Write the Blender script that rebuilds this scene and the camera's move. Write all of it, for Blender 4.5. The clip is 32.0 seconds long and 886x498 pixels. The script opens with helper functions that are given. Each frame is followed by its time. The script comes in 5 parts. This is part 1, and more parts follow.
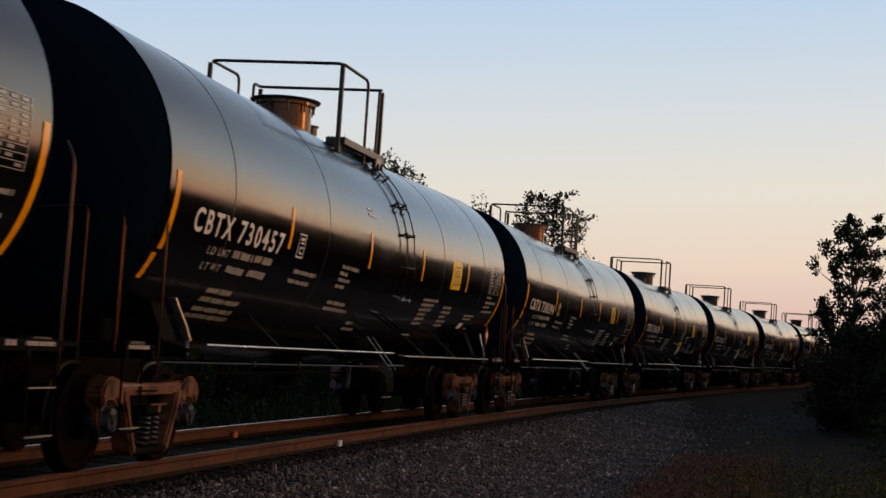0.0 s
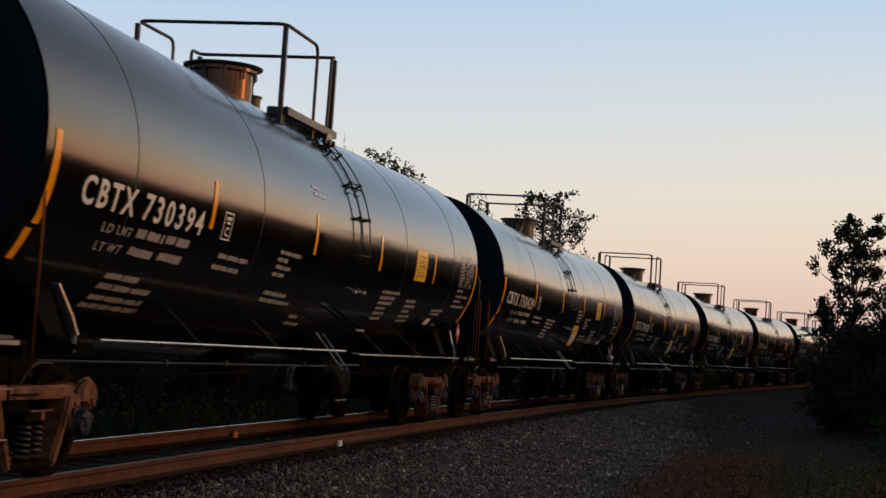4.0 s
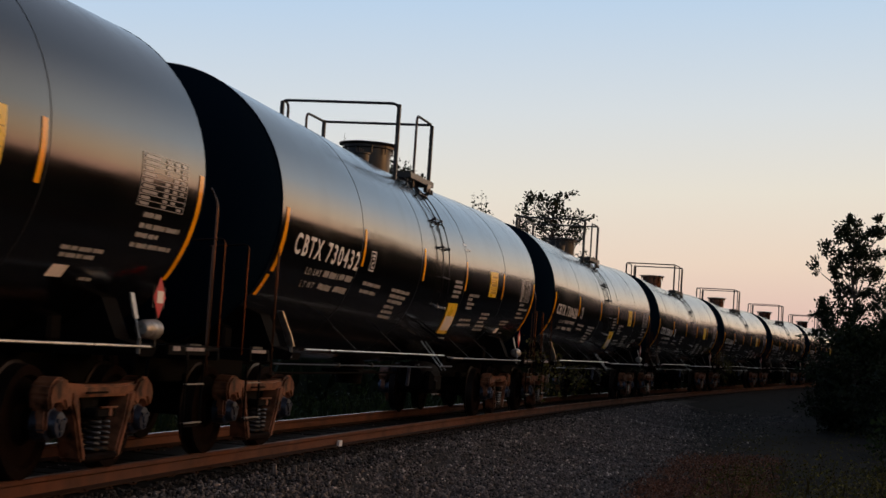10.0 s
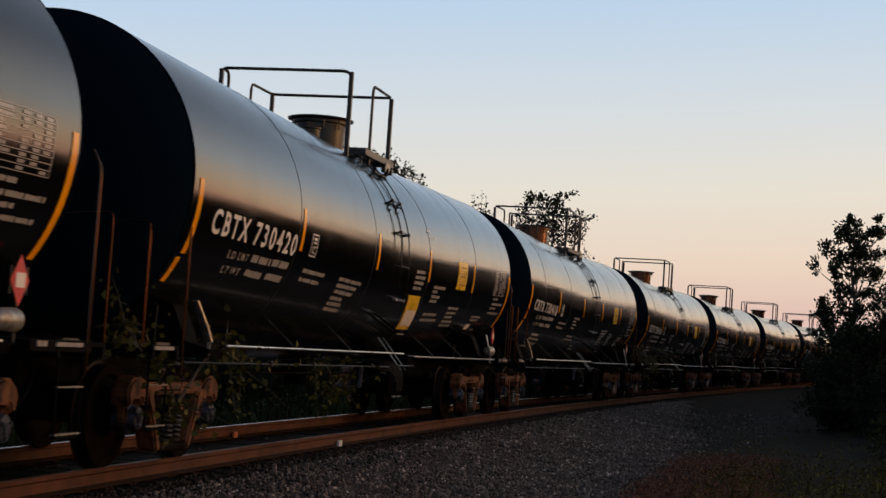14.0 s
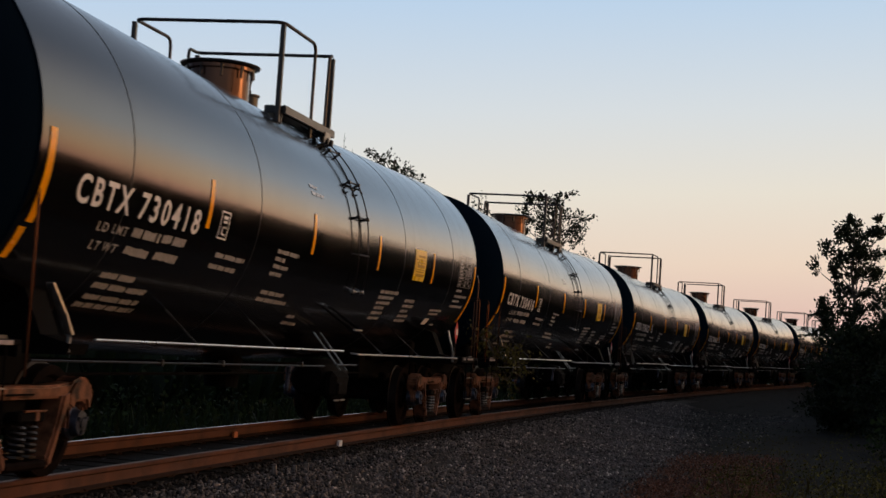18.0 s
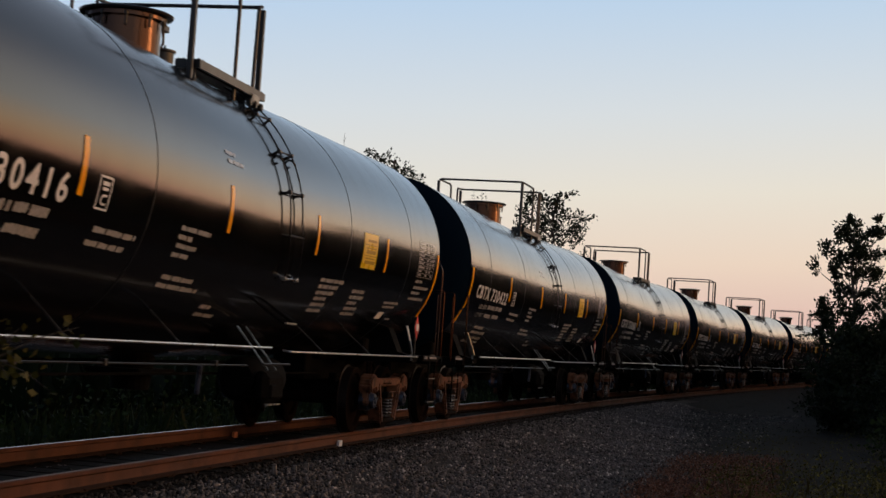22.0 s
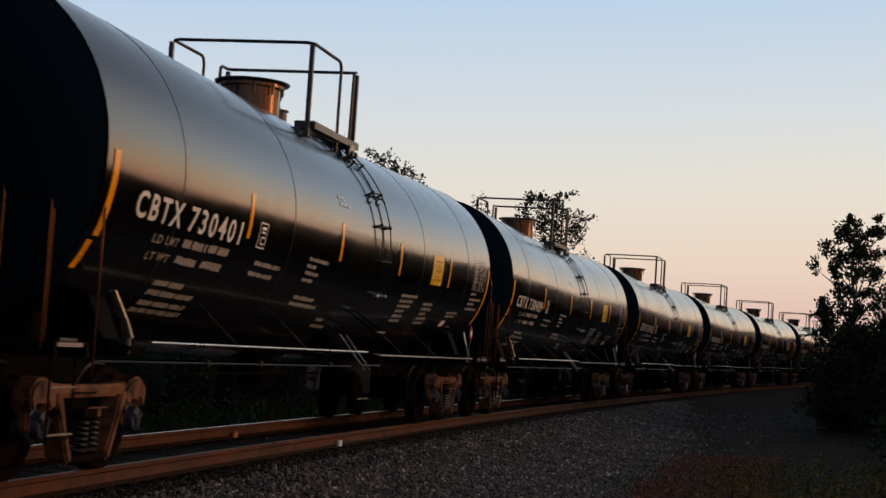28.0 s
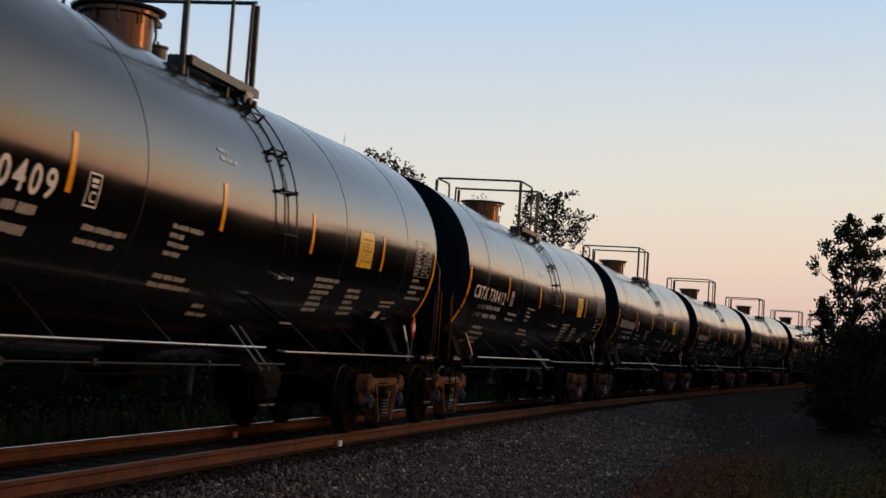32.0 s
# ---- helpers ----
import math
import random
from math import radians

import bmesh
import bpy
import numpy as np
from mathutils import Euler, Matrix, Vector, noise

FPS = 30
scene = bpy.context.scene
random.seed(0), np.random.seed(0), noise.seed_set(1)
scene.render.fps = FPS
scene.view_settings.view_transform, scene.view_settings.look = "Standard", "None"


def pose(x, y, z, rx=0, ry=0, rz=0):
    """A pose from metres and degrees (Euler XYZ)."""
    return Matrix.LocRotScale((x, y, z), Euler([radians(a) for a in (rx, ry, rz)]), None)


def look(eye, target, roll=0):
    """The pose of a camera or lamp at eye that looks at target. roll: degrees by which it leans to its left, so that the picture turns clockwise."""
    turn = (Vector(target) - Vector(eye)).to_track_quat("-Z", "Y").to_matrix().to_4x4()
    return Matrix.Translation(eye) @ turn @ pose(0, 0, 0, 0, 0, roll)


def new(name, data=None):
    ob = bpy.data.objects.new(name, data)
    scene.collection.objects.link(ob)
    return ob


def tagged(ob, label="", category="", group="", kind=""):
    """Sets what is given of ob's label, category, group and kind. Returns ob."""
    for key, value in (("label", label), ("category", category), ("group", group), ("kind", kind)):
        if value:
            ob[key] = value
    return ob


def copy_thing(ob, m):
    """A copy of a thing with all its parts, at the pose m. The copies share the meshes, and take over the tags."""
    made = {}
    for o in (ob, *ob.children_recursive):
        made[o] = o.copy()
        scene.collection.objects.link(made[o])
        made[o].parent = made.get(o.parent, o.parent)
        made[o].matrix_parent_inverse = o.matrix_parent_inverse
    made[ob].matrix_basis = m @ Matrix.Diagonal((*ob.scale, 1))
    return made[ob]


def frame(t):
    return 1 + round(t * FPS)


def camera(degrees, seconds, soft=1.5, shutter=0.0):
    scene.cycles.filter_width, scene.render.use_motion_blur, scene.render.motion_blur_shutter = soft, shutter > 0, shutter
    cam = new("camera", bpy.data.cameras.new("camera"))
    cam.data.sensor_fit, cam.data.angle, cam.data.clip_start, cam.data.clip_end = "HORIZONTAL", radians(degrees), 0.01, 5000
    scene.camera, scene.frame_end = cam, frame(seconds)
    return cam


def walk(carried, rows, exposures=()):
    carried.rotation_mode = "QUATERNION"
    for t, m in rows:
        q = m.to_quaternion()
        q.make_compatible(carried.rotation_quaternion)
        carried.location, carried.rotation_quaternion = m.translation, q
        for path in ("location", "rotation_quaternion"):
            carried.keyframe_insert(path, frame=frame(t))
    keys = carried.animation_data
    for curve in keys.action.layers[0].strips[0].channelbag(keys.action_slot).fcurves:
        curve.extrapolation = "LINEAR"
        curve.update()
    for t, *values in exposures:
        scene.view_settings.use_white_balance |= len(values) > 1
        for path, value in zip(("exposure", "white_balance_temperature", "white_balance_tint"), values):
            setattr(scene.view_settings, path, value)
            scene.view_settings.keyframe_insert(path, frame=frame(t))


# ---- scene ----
# The camera stands on a tripod beside a curved railway track; z = 0 is the top of the rails at the track's centre.
EYE = Vector((0.0, 0.0, 0.893))
PITCH = 0.07412
cam = camera(31.34, 32.0, soft=1.5, shutter=0.25)
STAND = look(EYE, EYE + Vector((0, math.cos(PITCH), math.sin(PITCH))), 0.761)
walk(cam, [(0.0, STAND), (32.0, STAND)])

# ---------------------------------------------------------------- light
SUN_AZ = radians(80)          # clockwise from the way the camera looks
SUN_EL = radians(5.0)
world = bpy.data.worlds.new("dusk_sky")
scene.world = world
world.use_nodes = True


def build_sky():
    nt = world.node_tree
    nt.nodes.clear()
    N, L = nt.nodes.new, nt.links.new
    out, bg = N("ShaderNodeOutputWorld"), N("ShaderNodeBackground")
    tc, sep = N("ShaderNodeTexCoord"), N("ShaderNodeSeparateXYZ")
    L(tc.outputs["Generated"], sep.inputs[0])
    ramp = N("ShaderNodeValToRGB")
    L(sep.outputs["Z"], ramp.inputs[0])
    stops = [(0.0, (0.56, 0.375, 0.375)), (0.030, (0.69, 0.472, 0.415)), (0.065, (0.765, 0.605, 0.49)), (0.11, (0.735, 0.680, 0.595)),
             (0.16, (0.63, 0.663, 0.69)), (0.23, (0.465, 0.595, 0.755)), (0.42, (0.265, 0.31, 0.395)), (0.75, (0.082, 0.112, 0.185)), (1.0, (0.05, 0.07, 0.125))]
    el = ramp.color_ramp.elements
    while len(el) < len(stops):
        el.new(0.5)
    for e, (p, c) in zip(el, stops):
        e.position, e.color = p, (*c, 1)
    # brighter and warmer on the side of the sunset, dimmer and bluer on the far side
    dot = N("ShaderNodeVectorMath")
    dot.operation = "DOT_PRODUCT"
    dot.inputs[1].default_value = (math.sin(SUN_AZ), math.cos(SUN_AZ), 0)
    L(tc.outputs["Generated"], dot.inputs[0])
    mr = N("ShaderNodeMapRange")
    mr.inputs["From Min"].default_value, mr.inputs["From Max"].default_value = -1.0, 1.0
    L(dot.outputs["Value"], mr.inputs["Value"])
    tint = N("ShaderNodeValToRGB")
    te = tint.color_ramp.elements
    tints = [(0.0, (0.28, 0.36, 0.50)), (0.45, (1.05, 1.08, 1.10)), (0.72, (1.10, 1.10, 1.08)), (0.765, (1.55, 1.40, 1.27)), (0.82, (2.35, 1.86, 1.45)), (0.90, (2.6, 1.8, 1.15)), (1.0, (3.1, 1.75, 0.88))]
    while len(te) < len(tints):
        te.new(0.5)
    for e, (p, c) in zip(te, tints):
        e.position, e.color = p, (*c, 1)
    L(mr.outputs["Result"], tint.inputs[0])
    mul = N("ShaderNodeMix")
    mul.data_type, mul.blend_type = "RGBA", "MULTIPLY"
    mul.inputs["Factor"].default_value = 1.0
    L(ramp.outputs["Color"], mul.inputs["A"])
    L(tint.outputs["Color"], mul.inputs["B"])
    L(mul.outputs["Result"], bg.inputs["Color"])
    bg.inputs["Strength"].default_value = 1.0
    L(bg.outputs[0], out.inputs[0])


build_sky()
sun = new("sun", bpy.data.lights.new("sun", "SUN"))
sun.data.energy, sun.data.angle, sun.data.color = 0.52, radians(8), (1.0, 0.50, 0.20)
sun.matrix_world = look((0, 0, 50), (-math.sin(SUN_AZ) * 50, -math.cos(SUN_AZ) * 50, 50 - math.tan(SUN_EL) * 50))


# ---------------------------------------------------------------- materials
def rgb(c):
    return (c[0], c[1], c[2], 1.0)


def material(name, colour, rough=0.5, metal=0.0, spots=None, spot_scale=3.0, spot_amount=0.5, grain=0.15, grain_scale=40.0, bump=0.1, bump_scale=60.0,
             rough_var=0.1, spec=0.5, stretch=(1, 1, 1), piece_var=0.0, island_var=0.0, runs=0.0):
    m = bpy.data.materials.new(name)
    m.use_nodes = True
    nt = m.node_tree
    N, L = nt.nodes.new, nt.links.new
    b = nt.nodes["Principled BSDF"]
    tc, mp = N("ShaderNodeTexCoord"), N("ShaderNodeMapping")
    mp.inputs["Scale"].default_value = stretch
    L(tc.outputs["Object"], mp.inputs[0])

    def noise_tex(scale, detail):
        n = N("ShaderNodeTexNoise")
        n.inputs["Scale"].default_value, n.inputs["Detail"].default_value = scale, detail
        L(mp.outputs[0], n.inputs["Vector"])
        return n

    def mix(fac, a, c, kind="MIX"):
        x = N("ShaderNodeMix")
        x.data_type, x.blend_type = "RGBA", kind
        for sock, val in (("Factor", fac), ("A", a), ("B", c)):
            if isinstance(val, bpy.types.NodeSocket):
                L(val, x.inputs[sock])
            else:
                x.inputs[sock].default_value = val
        return x.outputs["Result"]

    big = noise_tex(spot_scale, 6)
    edge = N("ShaderNodeMapRange")
    edge.inputs["From Min"].default_value, edge.inputs["From Max"].default_value = 0.42, 0.68
    edge.inputs["To Max"].default_value = spot_amount
    L(big.outputs["Fac"], edge.inputs["Value"])
    col = mix(edge.outputs["Result"], rgb(colour), rgb(spots or [c * 0.7 for c in colour]))
    fine = noise_tex(grain_scale, 5)
    fr = N("ShaderNodeMapRange")
    fr.inputs["To Min"].default_value, fr.inputs["To Max"].default_value = 1 - grain, 1 + grain
    L(fine.outputs["Fac"], fr.inputs["Value"])
    col = mix(1.0, col, fr.outputs["Result"], "MULTIPLY")
    for amount, node, sock in ((piece_var, "ShaderNodeObjectInfo", "Random"), (island_var, "ShaderNodeNewGeometry", "Random Per Island")):
        if amount:
            o, r = N(node), N("ShaderNodeMapRange")
            r.inputs["To Min"].default_value, r.inputs["To Max"].default_value = 1 - amount, 1 + amount
            L(o.outputs[sock], r.inputs["Value"])
            col = mix(1.0, col, r.outputs["Result"], "MULTIPLY")
    L(col, b.inputs["Base Color"])
    rr = N("ShaderNodeMapRange")
    rr.inputs["To Min"].default_value, rr.inputs["To Max"].default_value = max(0.02, rough - rough_var), min(1, rough + rough_var)
    L(big.outputs["Fac"], rr.inputs["Value"])
    sheen = rr.outputs["Result"]
    if runs:
        # dull washes that run down round the shell
        wash, wm, wr, add = N("ShaderNodeTexNoise"), N("ShaderNodeMapping"), N("ShaderNodeMapRange"), N("ShaderNodeMath")
        wm.inputs["Scale"].default_value = (2.6, 0.45, 0.45)
        wash.inputs["Scale"].default_value, wash.inputs["Detail"].default_value = 1.0, 5
        L(tc.outputs["Object"], wm.inputs[0])
        L(wm.outputs[0], wash.inputs["Vector"])
        wr.inputs["From Min"].default_value, wr.inputs["From Max"].default_value = 0.40, 0.72
        wr.inputs["To Max"].default_value = runs
        L(wash.outputs["Fac"], wr.inputs["Value"])
        L(sheen, add.inputs[0])
        L(wr.outputs["Result"], add.inputs[1])
        sheen = add.outputs[0]
    L(sheen, b.inputs["Roughness"])
    b.inputs["Metallic"].default_value = metal
    b.inputs["Specular IOR Level"].default_value = spec
    if bump:
        bn, bp = noise_tex(bump_scale, 4), N("ShaderNodeBump")
        bp.inputs["Strength"].default_value, bp.inputs["Distance"].default_value = bump, 0.01
        L(bn.outputs["Fac"], bp.inputs["Height"])
        L(bp.outputs[0], b.inputs["Normal"])
    return m


def leaf_material(name, a, b2, through_amount=0.35):
    m = bpy.data.materials.new(name)
    m.use_nodes = True
    nt = m.node_tree
    N, L = nt.nodes.new, nt.links.new
    b, out = nt.nodes["Principled BSDF"], nt.nodes["Material Output"]
    geo, ramp = N("ShaderNodeNewGeometry"), N("ShaderNodeValToRGB")
    ramp.color_ramp.elements[0].color, ramp.color_ramp.elements[1].color = rgb(a), rgb(b2)
    L(geo.outputs["Random Per Island"], ramp.inputs[0])
    L(ramp.outputs[0], b.inputs["Base Color"])
    b.inputs["Roughness"].default_value = 0.6
    b.inputs["Specular IOR Level"].default_value = 0.25
    tr, mx = N("ShaderNodeBsdfTranslucent"), N("ShaderNodeMixShader")
    L(ramp.outputs[0], tr.inputs["Color"])
    mx.inputs[0].default_value = through_amount
    L(b.outputs[0], mx.inputs[1])
    L(tr.outputs[0], mx.inputs[2])
    L(mx.outputs[0], out.inputs["Surface"])
    return m


BLACK = material("black_tank_paint", (0.0013, 0.0013, 0.0017), 0.125, spots=(0.0030, 0.0024, 0.0021), spot_scale=0.9, rough_var=0.045, spec=0.64, grain_scale=25, bump=0.07, bump_scale=1.6, stretch=(0.6, 1, 1), runs=0.06)
# Black heads without gloss; the blue of the mirrored sky is painted in.
SKY_TINT_HEAD = material("sky_tint_head_paint", (0.0021, 0.0058, 0.0118), 0.5, spots=(0.0027, 0.0064, 0.0122), spot_scale=1.5, rough_var=0.06, spec=0.0, bump=0.03, bump_scale=6)
# Black grab irons, with the sunset's orange glint put into the colour.
GLOSS_STEEL = material("glint_tinted_grab_iron", (0.075, 0.030, 0.015), 0.22, metal=0.9, spots=(0.03, 0.018, 0.012), spot_scale=3, spot_amount=0.8, bump=0.03)
BLACK_STEEL = material("black_steel_fittings", (0.007, 0.0065, 0.0065), 0.40, spec=0.4, spots=(0.022, 0.012, 0.008), spot_scale=5, spot_amount=0.35, bump=0.06)
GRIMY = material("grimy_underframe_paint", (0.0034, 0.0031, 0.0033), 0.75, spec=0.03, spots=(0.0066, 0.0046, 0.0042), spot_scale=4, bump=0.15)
SEAM = material("weld_seam_paint", (0.006, 0.006, 0.006), 0.45, bump=0.05)
NOZZLE = material("manway_bronzed_paint", (0.055, 0.028, 0.019), 0.20, metal=0.85, spots=(0.06, 0.03, 0.02), spot_scale=7, spot_amount=0.6, rough_var=0.04)
RUST = material("rusty_cast_steel", (0.27, 0.118, 0.068), 0.34, metal=0.5, spots=(0.014, 0.006, 0.004), spot_scale=7, spot_amount=1.0, grain=0.3, rough_var=0.1, bump=0.25, bump_scale=30)
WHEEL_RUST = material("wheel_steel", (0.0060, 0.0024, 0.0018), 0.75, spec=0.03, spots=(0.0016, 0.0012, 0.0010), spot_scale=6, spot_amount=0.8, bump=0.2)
WHEEL_TREAD = material("worn_wheel_tread", (0.016, 0.011, 0.010), 0.5, metal=0.7, spec=0.2, bump=0.05)
TREAD = material("worn_tread_steel", (0.26, 0.21, 0.18), 0.36, metal=1.0, spots=(0.12, 0.06, 0.035), spot_scale=3, bump=0.05)
RAIL_RUST = material("rusted_rail_steel", (0.092, 0.027, 0.010), 0.75, spec=0.25, spots=(0.038, 0.014, 0.007), spot_scale=2.2, spot_amount=0.8, grain=0.3, grain_scale=60, bump=0.25)
# Rail foot and tie plates, darker than the web.
FOOT_RUST = material("dark_rail_foot", (0.026, 0.011, 0.006), 0.85, spec=0.1, spots=(0.012, 0.007, 0.005), spot_scale=3, grain=0.3, bump=0.25)
BEARING = material("bearing_cap_steel", (0.07, 0.085, 0.13), 0.36, metal=0.7, spots=(0.012, 0.010, 0.010), spot_scale=12, spot_amount=0.9, bump=0.1)
DULL_TREAD = material("dull_brown_rail_top", (0.13, 0.062, 0.034), 0.55, metal=0.6, spots=(0.06, 0.03, 0.016), spot_scale=3, bump=0.08)
PIPE = material("worn_handrail_steel", (0.50, 0.50, 0.50), 0.30, metal=0.85, spots=(0.25, 0.22, 0.20), spot_scale=5, bump=0.05)
SPRING = material("oily_spring_steel", (0.042, 0.036, 0.034), 0.30, metal=0.7, spots=(0.02, 0.016, 0.014), spot_scale=9)
GREY_METAL = material("dull_galvanised_steel", (0.36, 0.35, 0.34), 0.42, metal=0.6, spots=(0.12, 0.11, 0.10), spot_scale=14, spot_amount=0.8)
WHITE_PAINT = material("white_stencil_paint", (0.80, 0.78, 0.78), 0.25, spots=(0.50, 0.48, 0.47), spot_scale=9, spot_amount=0.35, bump=0, grain=0.12, grain_scale=30)
FADED_WHITE = material("faded_stencil_paint", (0.36, 0.34, 0.335), 0.25, spots=(0.14, 0.13, 0.12), spot_scale=22, spot_amount=0.6, bump=0, grain=0.3, grain_scale=60)
YELLOW_TAPE = material("yellow_reflective_tape", (0.92, 0.38, 0.0), 0.24, spec=0.5, spots=(0.70, 0.25, 0.0), spot_scale=8, spot_amount=0.5, bump=0)
YELLOW_SIGN = material("yellow_label_vinyl", (0.80, 0.53, 0.02), 0.28, spec=0.4, spots=(0.58, 0.36, 0.03), spot_scale=4, spot_amount=0.4, bump=0)
LABEL_INK = material("dark_label_ink", (0.42, 0.24, 0.02), 0.5, bump=0)
RED_SIGN = material("red_placard_vinyl", (0.72, 0.075, 0.08), 0.4, spots=(0.56, 0.05, 0.06), spot_scale=9, bump=0)
PINK_WHITE = material("white_label_vinyl", (0.82, 0.74, 0.70), 0.35, spots=(0.62, 0.52, 0.48), spot_scale=7, bump=0)
GRIMED_WHITE = material("grimed_white_strip", (0.30, 0.25, 0.25), 0.5, spots=(0.13, 0.10, 0.10), spot_scale=16, spot_amount=0.8, bump=0, grain=0.3)
TIE_WOOD = material("creosoted_tie_wood", (0.009, 0.0075, 0.0065), 0.9, spec=0.05, spots=(0.014, 0.011, 0.009), spot_scale=3, grain=0.35, grain_scale=30, bump=0.4, stretch=(8, 1, 1), piece_var=0.3)
DARK_STONE = material("dark_ballast_stone", (0.030, 0.024, 0.021), 0.8, spec=0.2, spots=(0.012, 0.010, 0.009), spot_scale=9, grain=0.25, bump=0.2, island_var=0.9)
STONE = material("ballast_stone", (0.088, 0.071, 0.064), 0.75, spots=(0.034, 0.027, 0.024), spot_scale=9, grain=0.25, bump=0.2, island_var=0.9)
PALE_STONE = material("pale_ballast_stone", (0.38, 0.32, 0.28), 0.7, spots=(0.20, 0.16, 0.14), spot_scale=9, grain=0.2, bump=0.2, island_var=0.35)
# Crib strip along the rails: the train's shade is put into this colour.
SHADED_CRIB = material("shaded_crib_bed", (0.008, 0.007, 0.0065), 0.95, spec=0.05, spots=(0.015, 0.011, 0.009), spot_scale=5, grain=0.5, grain_scale=30, bump=0.5, bump_scale=30)
# Orange of a sunlit stretch of rail web, painted on as a small block.
SUNLIT_ORANGE = material("sunlit_rail_orange", (0.40, 0.11, 0.03), 0.5, spots=(0.25, 0.06, 0.02), spot_scale=12)
BED = material("ballast_bed", (0.034, 0.027, 0.024), 0.9, spec=0.15, spots=(0.014, 0.012, 0.011), spot_scale=6, spot_amount=0.8, grain=0.7, grain_scale=26, bump=1.0, bump_scale=24)
# Weedy soil, its colour darkened to carry the trees' shade on the far shoulder.
SHADED_SOIL = material("shaded_weedy_soil", (0.0058, 0.0054, 0.0046), 0.95, spec=0.05, spots=(0.011, 0.0082, 0.0052), spot_scale=0.5, grain=0.5, grain_scale=12, bump=0.6, bump_scale=10)
DULL_ROD = material("dull_rod_steel", (0.15, 0.145, 0.14), 0.33, metal=0.85, spots=(0.03, 0.025, 0.022), spot_scale=8, spot_amount=0.8, bump=0.05)
STAKE = material("weathered_stake_steel", (0.14, 0.115, 0.10), 0.7, spots=(0.05, 0.03, 0.02), spot_scale=14, bump=0.2)
BARK = material("grey_bark", (0.055, 0.045, 0.036), 0.9, spots=(0.030, 0.024, 0.020), spot_scale=6, bump=0.5, stretch=(1, 1, 0.3))
LEAF_DARK = leaf_material("dark_green_leaf", (0.005, 0.010, 0.004), (0.018, 0.028, 0.009))
LEAF_MID = leaf_material("green_leaf", (0.010, 0.020, 0.006), (0.038, 0.056, 0.014))
LEAF_VINE = leaf_material("yellow_green_leaf", (0.010, 0.018, 0.004), (0.105, 0.090, 0.016), 0.3)
GRASS = leaf_material("weed_blade", (0.014, 0.015, 0.004), (0.080, 0.068, 0.016), 0.3)
WEED_LEAF = leaf_material("yellowing_weed_leaf", (0.012, 0.014, 0.003), (0.115, 0.105, 0.018), 0.3)
RED_LEAF = leaf_material("reddish_weed_leaf", (0.050, 0.023, 0.016), (0.20, 0.088, 0.056), 0.25)
DRY = leaf_material("dry_reddish_stem", (0.030, 0.014, 0.009), (0.060, 0.034, 0.020), 0.2)
FLOWER = leaf_material("yellow_flower", (0.14, 0.12, 0.016), (0.32, 0.26, 0.03), 0.3)


# ---------------------------------------------------------------- mesh helpers
def mesh_from(name, verts, faces, mat, smooth=False):
    me = bpy.data.meshes.new(name)
    me.from_pydata([tuple(v) for v in verts], [], faces)
    me.materials.append(mat)
    if smooth:
        me.polygons.foreach_set("use_smooth", [True] * len(me.polygons))
    me.update()
    return me


def part(name, bm, mat, parent=None, label="", smooth=False):
    bmesh.ops.recalc_face_normals(bm, faces=bm.faces[:])
    me = bpy.data.meshes.new(name)
    bm.to_mesh(me)
    bm.free()
    for m in (mat if isinstance(mat, (list, tuple)) else [mat]):
        me.materials.append(m)
    if smooth:
        me.polygons.foreach_set("use_smooth", [True] * len(me.polygons))
        me.set_sharp_from_angle(angle=radians(38))
    ob = new(name, me)
    ob.parent = parent
    if label:
        ob["label"] = label
    return ob


def box(bm, lo, hi, bevel=0.0, turn=None):
    lo, hi = Vector(lo), Vector(hi)
    c, d = (lo + hi) / 2, hi - lo
    m = Matrix.Translation(c) @ (turn or Matrix.Identity(4)) @ Matrix.Diagonal((abs(d.x), abs(d.y), abs(d.z), 1))
    r = bmesh.ops.create_cube(bm, size=1, matrix=m)
    if bevel:
        es = list({e for v in r["verts"] for e in v.link_edges})
        bmesh.ops.bevel(bm, geom=es, offset=bevel, segments=1, affect="EDGES", profile=0.5)


def bar(bm, a, b, w, h, bevel=0.0):
    """A straight bar of rectangular section from a to b."""
    a, b = Vector(a), Vector(b)
    d = b - a
    q = d.to_track_quat("X", "Z").to_matrix().to_4x4()
    m = Matrix.Translation((a + b) / 2) @ q @ Matrix.Diagonal((d.length, w, h, 1))
    r = bmesh.ops.create_cube(bm, size=1, matrix=m)
    if bevel:
        es = list({e for v in r["verts"] for e in v.link_edges})
        bmesh.ops.bevel(bm, geom=es, offset=bevel, segments=1, affect="EDGES", profile=0.5)


def tube(bm, pts, r, seg=8, ends=True):
    pts = [Vector(p) for p in pts]
    rings, side = [], None
    for i, p in enumerate(pts):
        d = (pts[min(i + 1, len(pts) - 1)] - pts[max(i - 1, 0)]).normalized()
        if side is None:
            side = d.orthogonal().normalized()
        side = (side - d * side.dot(d)).normalized()
        up = d.cross(side)
        rr = r[i] if isinstance(r, (list, tuple)) else r
        rings.append([bm.verts.new(p + (side * math.cos(k) + up * math.sin(k)) * rr) for k in (2 * math.pi * j / seg for j in range(seg))])
    for a, b in zip(rings, rings[1:]):
        for j in range(seg):
            bm.faces.new((a[j], a[(j + 1) % seg], b[(j + 1) % seg], b[j]))
    if ends:
        bm.faces.new(rings[0][::-1])
        bm.faces.new(rings[-1])


